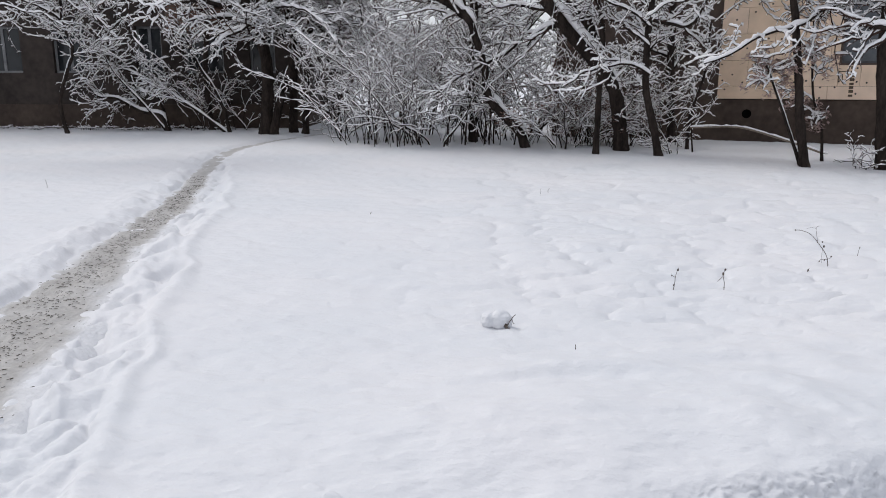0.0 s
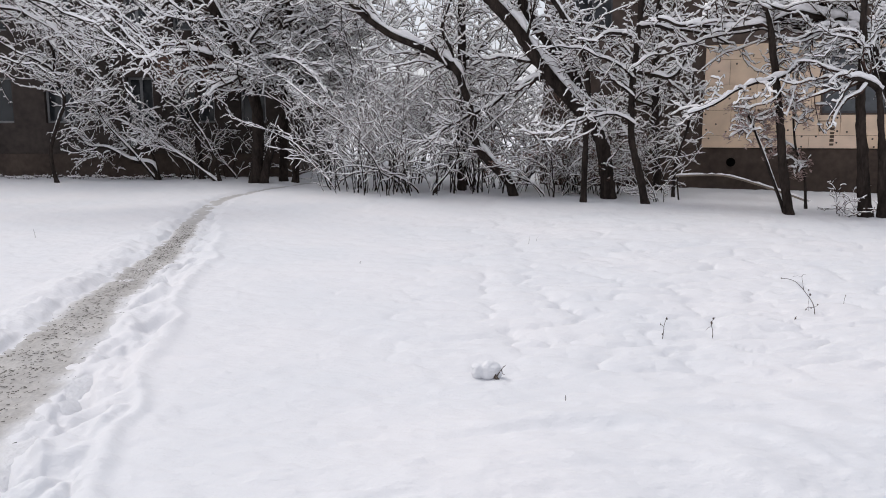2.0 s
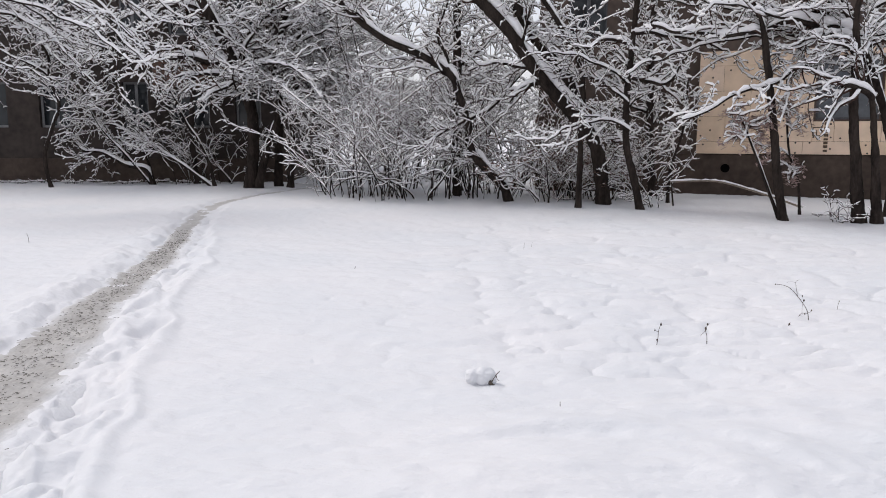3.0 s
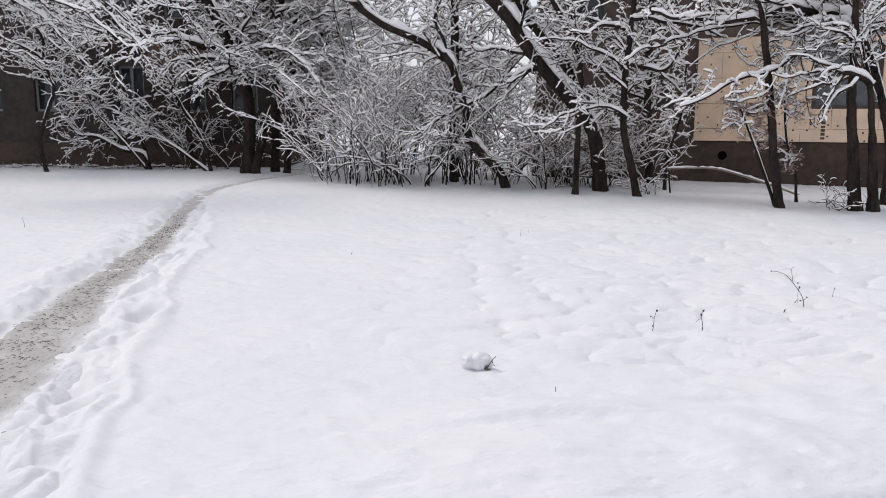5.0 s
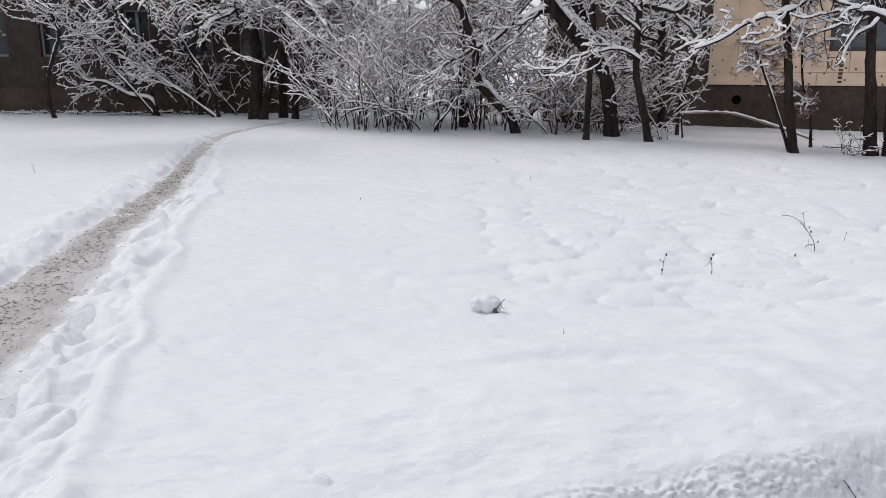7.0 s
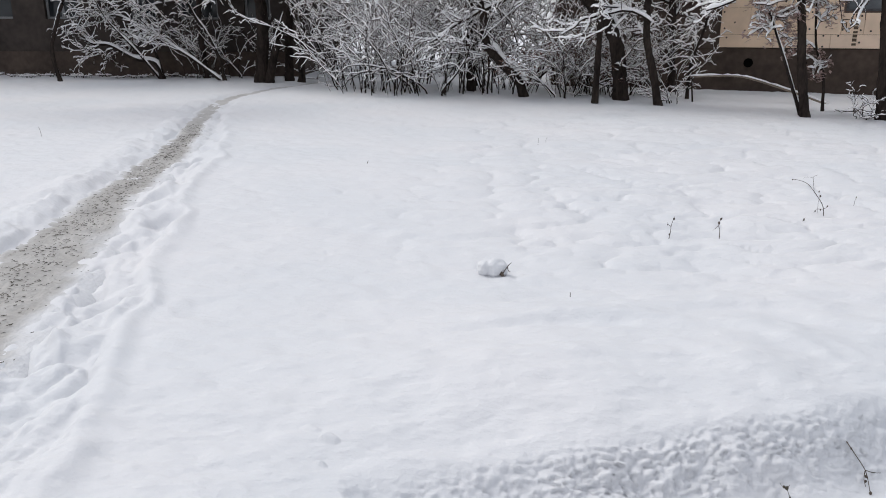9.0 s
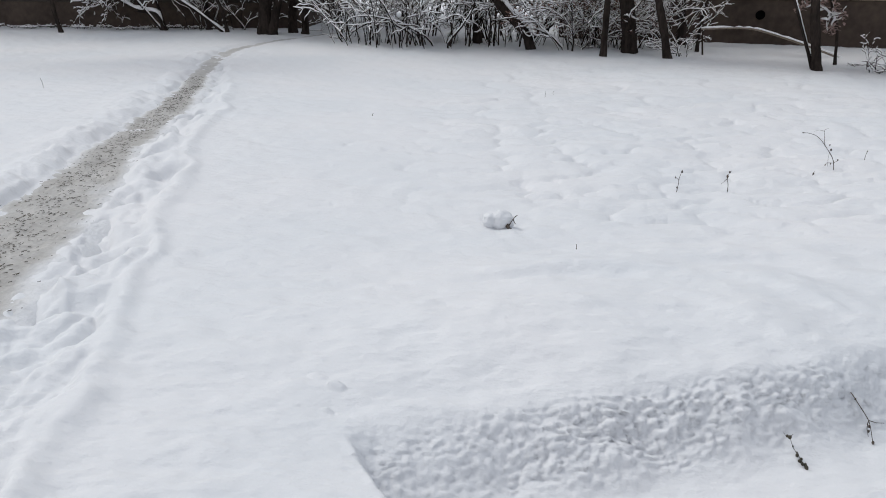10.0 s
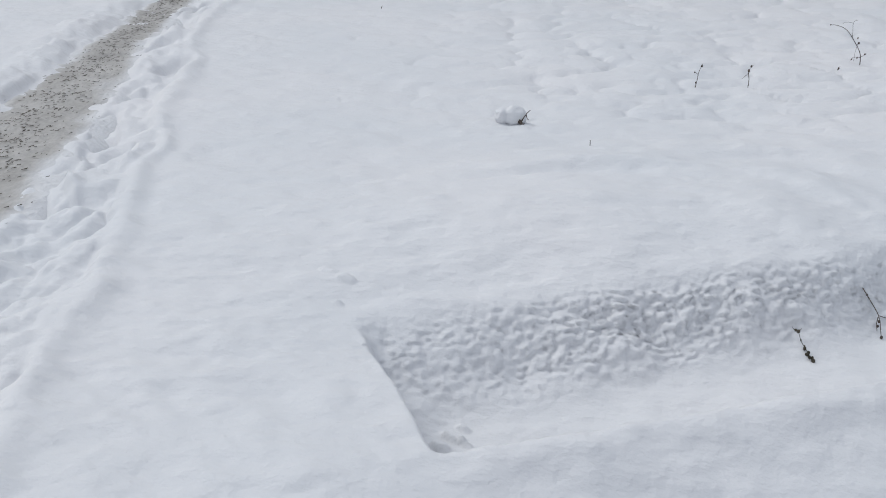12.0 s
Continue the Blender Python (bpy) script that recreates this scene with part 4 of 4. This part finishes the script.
for x, y, s, turn in ((2.95, 17.0, 0.9, 130), (2.75, 17.9, 1.2, 250)):
    copy_thing(leafy, at_ground(x, y, turn) @ Matrix.Diagonal((s, s, s, 1)))
snowy_shrub("low_shrub", at_ground(4.45, 15.4), "low twiggy shrub at the foot of the trees", 212, 7, 0.8, 0.8, side=3, load=0.55)
snowy_shrub("low_shrub", at_ground(6.85, 12.55), "low twiggy shrub beside the dark trunks", 213, 6, 0.75, 1.0, side=3, load=0.55)
for x, y, s, k in ((-7.4, 22.5, 0.7, 1), (-6.2, 22.8, 0.7, 3), (-3.5, 22.6, 0.5, 2), (4.3, 17.6, 0.7, 1), (3.1, 18.1, 0.8, 1), (3.5, 17.0, 0.65, 2), (4.7, 16.9, 0.6, 3), (2.7, 17.3, 0.75, 0)):
    copy_thing(kinds[k], at_ground(x, y, 360 * ((x * 7.3) % 1)) @ Matrix.Diagonal((s, s, s, 1)))


tuft = snowy_shrub("grass_tuft", at_ground(-13.9, 22.9), "tuft of dry grass and twigs at the foot of the wall", 221, 14, 0.26, 0.8, "tufts along the wall", side=1, fine=1, twig=3, load=0.6)
rng = random.Random(21)
for k in range(14):
    s = rng.uniform(0.7, 1.2)
    copy_thing(tuft, at_ground(-13.4 + 0.48 * k + rng.uniform(-0.2, 0.2), 22.85 + rng.uniform(-0.5, 0.35), rng.uniform(0, 360)) @ Matrix.Diagonal((s, s, s, 1)))


def far_woods():
    """Snowy trees a long way behind the gap between the houses."""
    rng = random.Random(9)
    limbs = []
    for k in range(14):
        y = rng.uniform(36, 64)
        x = rng.uniform(-0.24, 0.2) * y
        h = rng.uniform(4.5, 8)
        t = shoot(rng, (x, y, 0.1), (rng.gauss(0, 0.08), 0, 1), h, rng.uniform(0.07, 0.14), 10, 0.05, 0.02)
        limbs.append(t)
        for b in side_shoots(rng, t, 16, (0.9, 2.0), 0.4, 6, 0.16, 0.02, 0.12, 0.9):
            limbs.append(b)
            limbs += side_shoots(rng, b, 4, (0.4, 0.9), 0.6, 3, 0.2, 0.0, 0.2, 1.0)
    ob = thing("far_woods", pose(0, 0, 0), "distant snowy bare trees beyond the thicket", "trees", kind="stuff")
    child("branches", mesh_np("branches", *tubes(limbs, 3), M_TWIG), ob, kind="stuff")
    child("snow_cover", mesh_np("snow_cover", *snow_caps(limbs, 5, 2.6, 4), M_SNOW), ob, kind="stuff")


far_woods()


# ---- houses ----
def wall_boxes(bm, x0, x1, z0, z1, y0, y1, holes):
    """A wall slab with rectangular openings (x0, x1, z0, z1) right through it."""
    zs = sorted({z0, z1, *[h[2] for h in holes], *[h[3] for h in holes]})
    for za, zb in zip(zs, zs[1:]):
        cut = sorted((h[0], h[1]) for h in holes if h[2] <= za and h[3] >= zb)
        x = x0
        for a, b in cut + [(x1, x1)]:
            if a > x:
                add_box(bm, x, a, y0, y1, za, zb)
            x = b
    return bm


def window(parent, x0, x1, z0, z1, y, frame_mat, leaves=2, frame_w=0.06, sill=True, glass=None):
    bm = bmesh.new()
    add_box(bm, x0, x0 + frame_w, y, y + 0.07, z0, z1, 0.006)
    add_box(bm, x1 - frame_w, x1, y, y + 0.07, z0, z1, 0.006)
    add_box(bm, x0 + frame_w, x1 - frame_w, y + 0.002, y + 0.068, z0, z0 + frame_w)
    add_box(bm, x0 + frame_w, x1 - frame_w, y + 0.002, y + 0.068, z1 - frame_w, z1)
    w = part("window", bm, frame_mat, parent)
    step = (x1 - x0) / leaves
    for i in range(1, leaves):
        part("mullion", box(x0 + i * step - 0.045, x0 + i * step + 0.045, y + 0.004, y + 0.066, z0 + frame_w, z1 - frame_w), frame_mat, w)
    for i in range(leaves):
        part("pane", box(x0 + i * step + 0.02, x0 + (i + 1) * step - 0.02, y + 0.03, y + 0.036, z0 + 0.02, z1 - 0.02), glass or M_GLASS, w)
    if sill:
        part("sill", box(x0 - 0.06, x1 + 0.06, y - 0.16, y + 0.02, z0 - 0.045, z0 - 0.003, 0.006), M_ROOF, w)
        part("sill_snow", box(x0 - 0.05, x1 + 0.05, y - 0.155, y - 0.01, z0 - 0.003, z0 + 0.03, 0.012), M_SNOW, w)
    return w


def slab_house():
    """The grey-brown house whose end wall is being clad with foam boards."""
    house = thing("apartment_building", pose(2.6, 20.2, 0, 0, 0, -22.03), "grey-brown apartment house partly clad with beige foam boards", "building")
    floors = [1.98 + 2.75 * k for k in range(2)]
    holes = [(6.67, 7.98, z, z + 1.42) for z in floors] + [(10.4, 11.7, z, z + 1.42) for z in floors] + [(0.75, 1.75, z + 2.1, z + 3.4) for z in floors[:1]]
    top = 7.1
    bm = wall_boxes(bmesh.new(), 0, 18, 1.16, top, 0, 0.35, holes)
    part("wall", bm, M_WALL, house, "bare grey-brown rendered wall")
    part("side_wall", box(0, 0.35, 0.35, 12, 1.16, top), M_WALL, house)
    part("side_wall", box(17.65, 18, 0.35, 12, 1.16, top), M_WALL, house)
    part("back_wall", box(0.35, 17.65, 11.65, 12, 0, top), M_WALL, house)
    part("plinth", box(-0.04, 18.04, -0.05, 12, -0.6, 1.158, 0.01), M_PLINTH, house, "dark concrete plinth with round vents")
    # added sheet behind the windows; its near-black colour stands for unlit rooms
    part("room_dark_backing", box(0.36, 17.64, 1.2, 1.3, 1.16, top), M_DARK, house)
    roof = part("roof", box(-0.4, 18.4, -0.4, 12.4, top, top + 0.3, 0.02), M_ROOF, house)
    part("roof_snow", box(-0.38, 18.38, -0.38, 12.38, top + 0.3, top + 0.5, 0.06), M_SNOW, roof)
    for x0, x1, z0, z1 in holes:
        window(house, x0, x1, z0, z1, 0.08 if x0 < 2 else 0.02, M_GREYFRAME, 2 if x0 < 2 else 1, 0.05, z0 > 5, M_GLASS if x0 < 2 else M_FILM)
    for x in (4.75, 5.91, 9.1, 13.0):
        bm = bmesh.new()
        bmesh.ops.create_cone(bm, cap_ends=True, segments=20, radius1=0.115, radius2=0.115, depth=0.03, matrix=Matrix.Translation((x, -0.058, 0.82)) @ Matrix.Rotation(radians(90), 4, "X"))
        v = part("vent", bm, M_PLINTH, house)
        # solid black disc on the vent stands in for its shaded opening
        bm = bmesh.new()
        bmesh.ops.create_cone(bm, cap_ends=True, segments=20, radius1=0.105, radius2=0.105, depth=0.04, matrix=Matrix.Translation((x, -0.064, 0.82)) @ Matrix.Rotation(radians(90), 4, "X"))
        part("vent_dark_disc", bm, M_HOLE_SHADE, v)
    # foam boards in staggered courses, cut round the window
    gap, rng = 0.006, random.Random(31)
    win = (6.62, 8.03, 1.94, 3.44)
    rows = [1.17, 1.47, 2.07, 2.67, 3.27, 3.62]
    dowels = bmesh.new()
    for r, (z0, z1) in enumerate(zip(rows, rows[1:])):
        x = 4.05 - (0.0, 0.55, 0.0, 0.62, 0.3)[r]
        while x < 12.4:
            a, b = max(x, 4.05), min(x + 1.19, 12.4)
            x += 1.19
            if b - a < 0.08:
                continue
            pieces = [(a, b, z0, z1)]
            if b > win[0] and a < win[1] and z1 > win[2] and z0 < win[3]:
                pieces = [(a, win[0], z0, z1), (win[1], b, z0, z1), (max(a, win[0]), min(b, win[1]), z0, win[2]), (max(a, win[0]), min(b, win[1]), win[3], z1)]
            for p0, p1, q0, q1 in pieces:
                if p1 - p0 < 0.05 or q1 - q0 < 0.04:
                    continue
                out = -0.10 - rng.uniform(0, 0.006)
                part("foam_board", box(p0 + gap / 2, p1 - gap / 2, out, -0.002, q0 + gap / 2, q1 - gap / 2, 0.004), M_BOARD, house)
                for fx, fz in ((0.12, 0.18), (0.12, 0.82), (0.5, 0.5), (0.88, 0.18), (0.88, 0.82)):
                    if rng.random() < 0.3 or (p1 - p0) < 0.4 and fx != 0.5 or (q1 - q0) < 0.2 and fz != 0.5 and fx != 0.88:
                        continue
                    c = Matrix.Translation((p0 + (p1 - p0) * fx + rng.uniform(-0.04, 0.04), out - 0.002, q0 + (q1 - q0) * fz + rng.uniform(-0.03, 0.03)))
                    bmesh.ops.create_cone(dowels, cap_ends=True, segments=10, radius1=0.023, radius2=0.02, depth=0.012, matrix=c @ Matrix.Rotation(radians(90), 4, "X"))
    part("dowels", dowels, M_DOWEL, house, "dark round dowel heads", "stuff")
    # unreadable print on a board: plain bars
    bm = bmesh.new()
    for k in range(8):
        add_box(bm, 6.865, 6.955, -0.109, -0.1065, 1.235 + 0.088 * k, 1.235 + 0.088 * k + (0.066 if k % 3 else 0.05))
    for a in ((6.62, 6.80, 1.60, 1.62), (6.62, 6.80, 1.79, 1.81), (6.62, 6.64, 1.62, 1.79), (6.70, 6.72, 1.62, 1.74), (6.78, 6.80, 1.66, 1.79)):
        add_box(bm, a[0], a[1], -0.109, -0.1065, a[2], a[3])
    part("print", bm, M_PRINT, house, "brown printed bars on a board")
    return house


def long_house():
    """The older brown house behind the shrubs."""
    house = thing("apartment_building", pose(-30, 23.6, 0), "old dark brown apartment house with white-framed windows", "building")
    floors = [1.85 + 2.8 * k for k in range(2)]
    xs = [(2.0, 3.3), (5.4, 6.7), (8.8, 10.1), (12.2, 13.5), (15.3, 16.5), (17.5, 18.5), (20.1, 20.9), (21.6, 22.8), (23.6, 24.4)]
    holes = [(a, b, z, z + 1.4) for z in floors for a, b in xs]
    top = 7.2
    part("wall", wall_boxes(bmesh.new(), 0, 25.2, 0.9, top, 0, 0.4, holes), M_LEFTWALL, house, "stained brown rendered wall")
    part("plinth", box(-0.04, 25.24, -0.05, 12, -0.6, 0.898, 0.01), M_PLINTH, house)
    part("side_wall", box(24.8, 25.2, 0.4, 12, 0.9, top), M_LEFTWALL, house)
    part("side_wall", box(0, 0.4, 0.4, 12, 0.9, top), M_LEFTWALL, house)
    part("back_wall", box(0.4, 24.8, 11.6, 12, 0.9, top), M_LEFTWALL, house)
    # same added backing: room darkness put into the colour of a sheet
    part("room_dark_backing", box(0.41, 24.79, 1.3, 1.4, 0.9, top), M_DARK, house)
    roof = part("roof", box(-0.4, 25.6, -0.4, 12.4, top, top + 0.3, 0.02), M_ROOF, house)
    part("roof_snow", box(-0.38, 25.58, -0.38, 12.38, top + 0.3, top + 0.5, 0.06), M_SNOW, roof)
    for x0, x1, z0, z1 in holes:
        window(house, x0, x1, z0, z1, 0.12, M_WHITE, 2, 0.07, False)
    for z in (2.9,):
        b = part("balcony", box(21.4, 24.0, -0.95, -0.003, z, z + 0.14, 0.01), M_PLINTH, house)
        bm = box(21.42, 23.98, -0.93, -0.81, z + 0.142, z + 0.95)
        add_box(bm, 21.42, 21.54, -0.808, -0.004, z + 0.142, z + 0.95)
        add_box(bm, 23.86, 23.98, -0.808, -0.004, z + 0.142, z + 0.95)
        part("parapet", bm, M_BRICK, b, "reddish brick balcony parapet")
        part("parapet_snow", box(21.4, 24.0, -0.95, -0.79, z + 0.952, z + 1.02, 0.02), M_SNOW, b)
    return house


slab_house()
long_house()


# ---- dry weeds and loose things on the snow ----
def weed(name, x, y, sprigs, label, knobs=(), mat=None):
    """Thin dry stalks along given offsets from a foot in the snow."""
    z = ground_at(x, y)
    w = thing(name, pose(x, y, z), label, "dry weed", "weeds in the snow")
    for pts, r in sprigs:
        pts = [tuple(p) for p in pts]
        child("stalk", mesh_np("stalk", *tubes([spline(pts, (0.7 * r, 0.4 * r), 0.02)], 5), mat or M_WEED), w)
    for kx, ky, kz, r in knobs:
        bm = bmesh.new()
        bmesh.ops.create_icosphere(bm, subdivisions=2, radius=0.55 * r)
        for v in bm.verts:
            v.co *= 1 + 0.5 * noise.noise(v.co * 60 + Vector((kx, ky, kz)) * 31)
            v.co.z *= 1.5
            v.co += Vector((kx, ky, kz))
        part("seed_head", bm, mat or M_WEED, w)
    return w


weed("dry_weed", 1.63, 5.45, [([(0, 0, -0.03), (0.01, 0, 0.05), (0.012, 0, 0.10), (0.03, 0, 0.165)], 0.0045), ([(0.01, 0, 0.09), (-0.012, 0, 0.105), (-0.018, 0, 0.12)], 0.003)],
     "short dry weed stalk standing in the snow", [(0.002, 0, 0.03, 0.009), (-0.016, 0, 0.105, 0.008), (0.028, 0, 0.15, 0.011)])
weed("dry_weed", 1.98, 5.42, [([(0.02, 0, -0.03), (0.018, 0, 0.05), (0.005, 0, 0.10), (0.015, 0, 0.14), (0.03, 0, 0.155)], 0.0045), ([(0.01, 0, 0.1), (-0.02, 0, 0.07), (-0.035, 0, 0.055)], 0.003)],
     "short bent dry weed stalk in the snow", [(0.006, 0, 0.115, 0.015), (0.018, 0, 0.145, 0.011), (0.02, 0, 0.012, 0.008)])
weed("branched_weed", 3.09, 6.12, [([(0.02, 0, -0.03), (0.0, 0, 0.08), (-0.06, 0, 0.17), (-0.15, 0, 0.27), (-0.23, 0, 0.305), (-0.29, 0, 0.31)], 0.005),
      ([(-0.09, 0, 0.2), (-0.10, 0.01, 0.27), (-0.11, 0.01, 0.33), (-0.08, 0.01, 0.345)], 0.003), ([(-0.105, 0.01, 0.32), (-0.15, 0.01, 0.33), (-0.19, 0.01, 0.32)], 0.002),
      ([(0, 0, 0.06), (0.03, 0, 0.075), (0.04, 0, 0.09)], 0.003), ([(0, 0, 0.06), (-0.05, 0, 0.06), (-0.07, 0, 0.03)], 0.003), ([(-0.04, 0, 0.18), (-0.045, 0, 0.1), (-0.04, 0, 0.03)], 0.002)],
     "branched dry weed leaning over the snow", [(0.035, 0, 0.085, 0.01), (-0.06, 0, 0.045, 0.009), (-0.035, 0, 0.17, 0.012), (-0.05, 0, 0.21, 0.01), (-0.285, 0, 0.31, 0.007), (-0.02, 0, 0.055, 0.009)])
weed("dry_weed", 2.86, 5.95, [([(0, 0, -0.03), (0.0, 0, 0.01), (0.012, 0, 0.03)], 0.006)], "stub of a dry weed in the snow", [(0.005, 0, 0.015, 0.012)])
weed("dry_weed", 3.52, 6.45, [([(0, 0, -0.03), (0.005, 0, 0.04), (0.015, 0, 0.09)], 0.0035)], "thin dry stalk in the snow", [(0.014, 0, 0.08, 0.007)])
weed("dry_weed", 0.70, 4.17, [([(0, 0, -0.03), (0.0, 0, 0.015), (-0.001, 0, 0.032)], 0.0045)], "tiny dark stub poking out of the snow")
weed("dry_weed", -0.97, 8.3, [([(0, 0, -0.03), (0.0, 0, 0.015), (0.01, 0, 0.03)], 0.008)], "tiny dark stub poking out of the snow")
weed("dry_weed", 1.1, 9.8, [([(0, 0, -0.03), (0.01, 0, 0.05), (0.012, 0, 0.09)], 0.004)], "thin dry stalk in the snow")
weed("dry_weed", 1.24, 10.0, [([(0, 0, -0.03), (-0.01, 0, 0.03), (0.012, 0, 0.06)], 0.003)], "thin dry stalk in the snow")
weed("dry_weed", -5.8, 10.4, [([(0, 0, -0.03), (0.0, 0, 0.06), (-0.02, 0, 0.13)], 0.005)], "thin dry stalk beside the path")
weed("dry_weed", -1.45, 16.6, [([(0, 0, -0.03), (-0.03, 0, 0.15), (-0.05, 0, 0.3)], 0.007), ([(0.2, 0, -0.03), (0.19, 0, 0.15), (0.2, 0, 0.34)], 0.006)], "pair of thin stalks before the thicket")
weed("trench_weed", 1.30, 2.38, [([(0.004, -0.005, 0.004), (-0.006, 0.04, 0.024), (-0.016, 0.07, 0.040), (-0.022, 0.10, 0.068)], 0.0026),
      ([(-0.022, 0.098, 0.066), (-0.036, 0.105, 0.072), (-0.044, 0.112, 0.08)], 0.002), ([(-0.022, 0.098, 0.066), (-0.008, 0.108, 0.076)], 0.002)],
     "dark broken seed head lying over the trench floor", [(0.006, -0.004, 0.006, 0.013), (-0.004, 0.008, 0.012, 0.010), (0.009, 0.012, 0.008, 0.009), (-0.006, 0.026, 0.010, 0.012), (0.003, 0.036, 0.014, 0.008),
      (-0.010, 0.046, 0.027, 0.010), (-0.008, 0.055, 0.031, 0.006), (-0.017, 0.075, 0.044, 0.006), (-0.022, 0.099, 0.067, 0.011), (-0.031, 0.103, 0.071, 0.008)], M_LITTER)
weed("trench_weed", 1.63, 2.56, [([(-0.028, 0.17, 0.155), (-0.012, 0.10, 0.12), (0.012, 0.05, 0.075), (0.014, 0.02, 0.04), (0.018, 0.0, 0.0)], 0.0035), ([(0.012, 0.05, 0.075), (0.04, 0.045, 0.068), (0.07, 0.04, 0.07)], 0.0025),
      ([(0.012, 0.05, 0.07), (0.004, 0.035, 0.045), (0.006, 0.02, 0.02)], 0.003)],
     "reddish dry stalk hanging down the trench side", [(0.012, 0.036, 0.055, 0.010), (0.008, 0.028, 0.040, 0.010), (0.018, 0.0, 0.006, 0.009), (-0.026, 0.165, 0.15, 0.008), (-0.016, 0.12, 0.13, 0.006)])


def snow_clump():
    x, y = 0.27, 4.58
    c = thing("snow_clump", pose(x, y, ground_at(x, y)), "rounded clump of snow on a dark dry plant", "snow clump")
    bm = bmesh.new()
    bmesh.ops.create_icosphere(bm, subdivisions=5, radius=0.06)
    for v in bm.verts:
        n = v.co.normalized()
        swell = 1 + 0.16 * noise.noise(n * 1.7 + Vector((3.1, 0, 0))) + 0.05 * noise.noise(n * 6)
        waist = 1 - 0.28 * math.exp(-((n.x + 0.25) / 0.22) ** 2)
        v.co = Vector((n.x * 0.105 * swell - 0.015, n.y * 0.066 * swell * waist, n.z * 0.066 * swell * waist + 0.036))
    for f in bm.faces:
        f.smooth = True
    part("lump", bm, M_FIELD, c)
    for pts, r in (([(0.045, -0.03, -0.02), (0.06, -0.05, 0.03), (0.085, -0.05, 0.07), (0.105, -0.05, 0.09)], 0.004), ([(0.06, -0.05, 0.03), (0.045, -0.06, 0.01), (0.03, -0.065, 0.015)], 0.004), ([(0.08, -0.05, 0.06), (0.09, -0.055, 0.035), (0.10, -0.055, 0.03)], 0.003)):
        child("twig", mesh_np("twig", *tubes([spline(pts, (r, r * 0.6), 0.015)], 5), M_WEED), c)
    for kx, ky, kz in ((0.05, -0.06, 0.012), (0.062, -0.06, -0.002), (0.04, -0.055, 0.022)):
        bm = bmesh.new()
        bmesh.ops.create_icosphere(bm, subdivisions=2, radius=0.012, matrix=Matrix.Translation((kx, ky, kz)))
        for v in bm.verts:
            v.co += 0.008 * noise.noise_vector(v.co * 60)
        part("seed_head", bm, M_WEED, c)


snow_clump()


def fallen_pole():
    p = thing("fallen_pole", pose(5.9, 15.6, ground_at(5.9, 15.6)), "pale fallen pole propped across the snow with snow on it", "pole")
    limb = spline([(-1.1, 0.0, 0.48), (-0.27, 0, 0.50), (0.2, -0.05, 0.42), (1.1, -0.15, 0.14), (1.7, -0.25, -0.08)], (0.014, 0.02), 0.1)
    child("shaft", mesh_np("shaft", *tubes([limb], 8), M_POLE), p)
    child("snow_cover", mesh_np("snow_cover", *snow_caps([limb], 3, 0.7, 6), M_SNOW), p)
    prop = spline([(-1.0, 0.02, -0.1), (-1.05, 0.02, 0.3), (-1.08, 0.0, 0.62)], (0.02, 0.014), 0.1)
    child("stake", mesh_np("stake", *tubes([prop], 6), M_BARK), p)


fallen_pole()
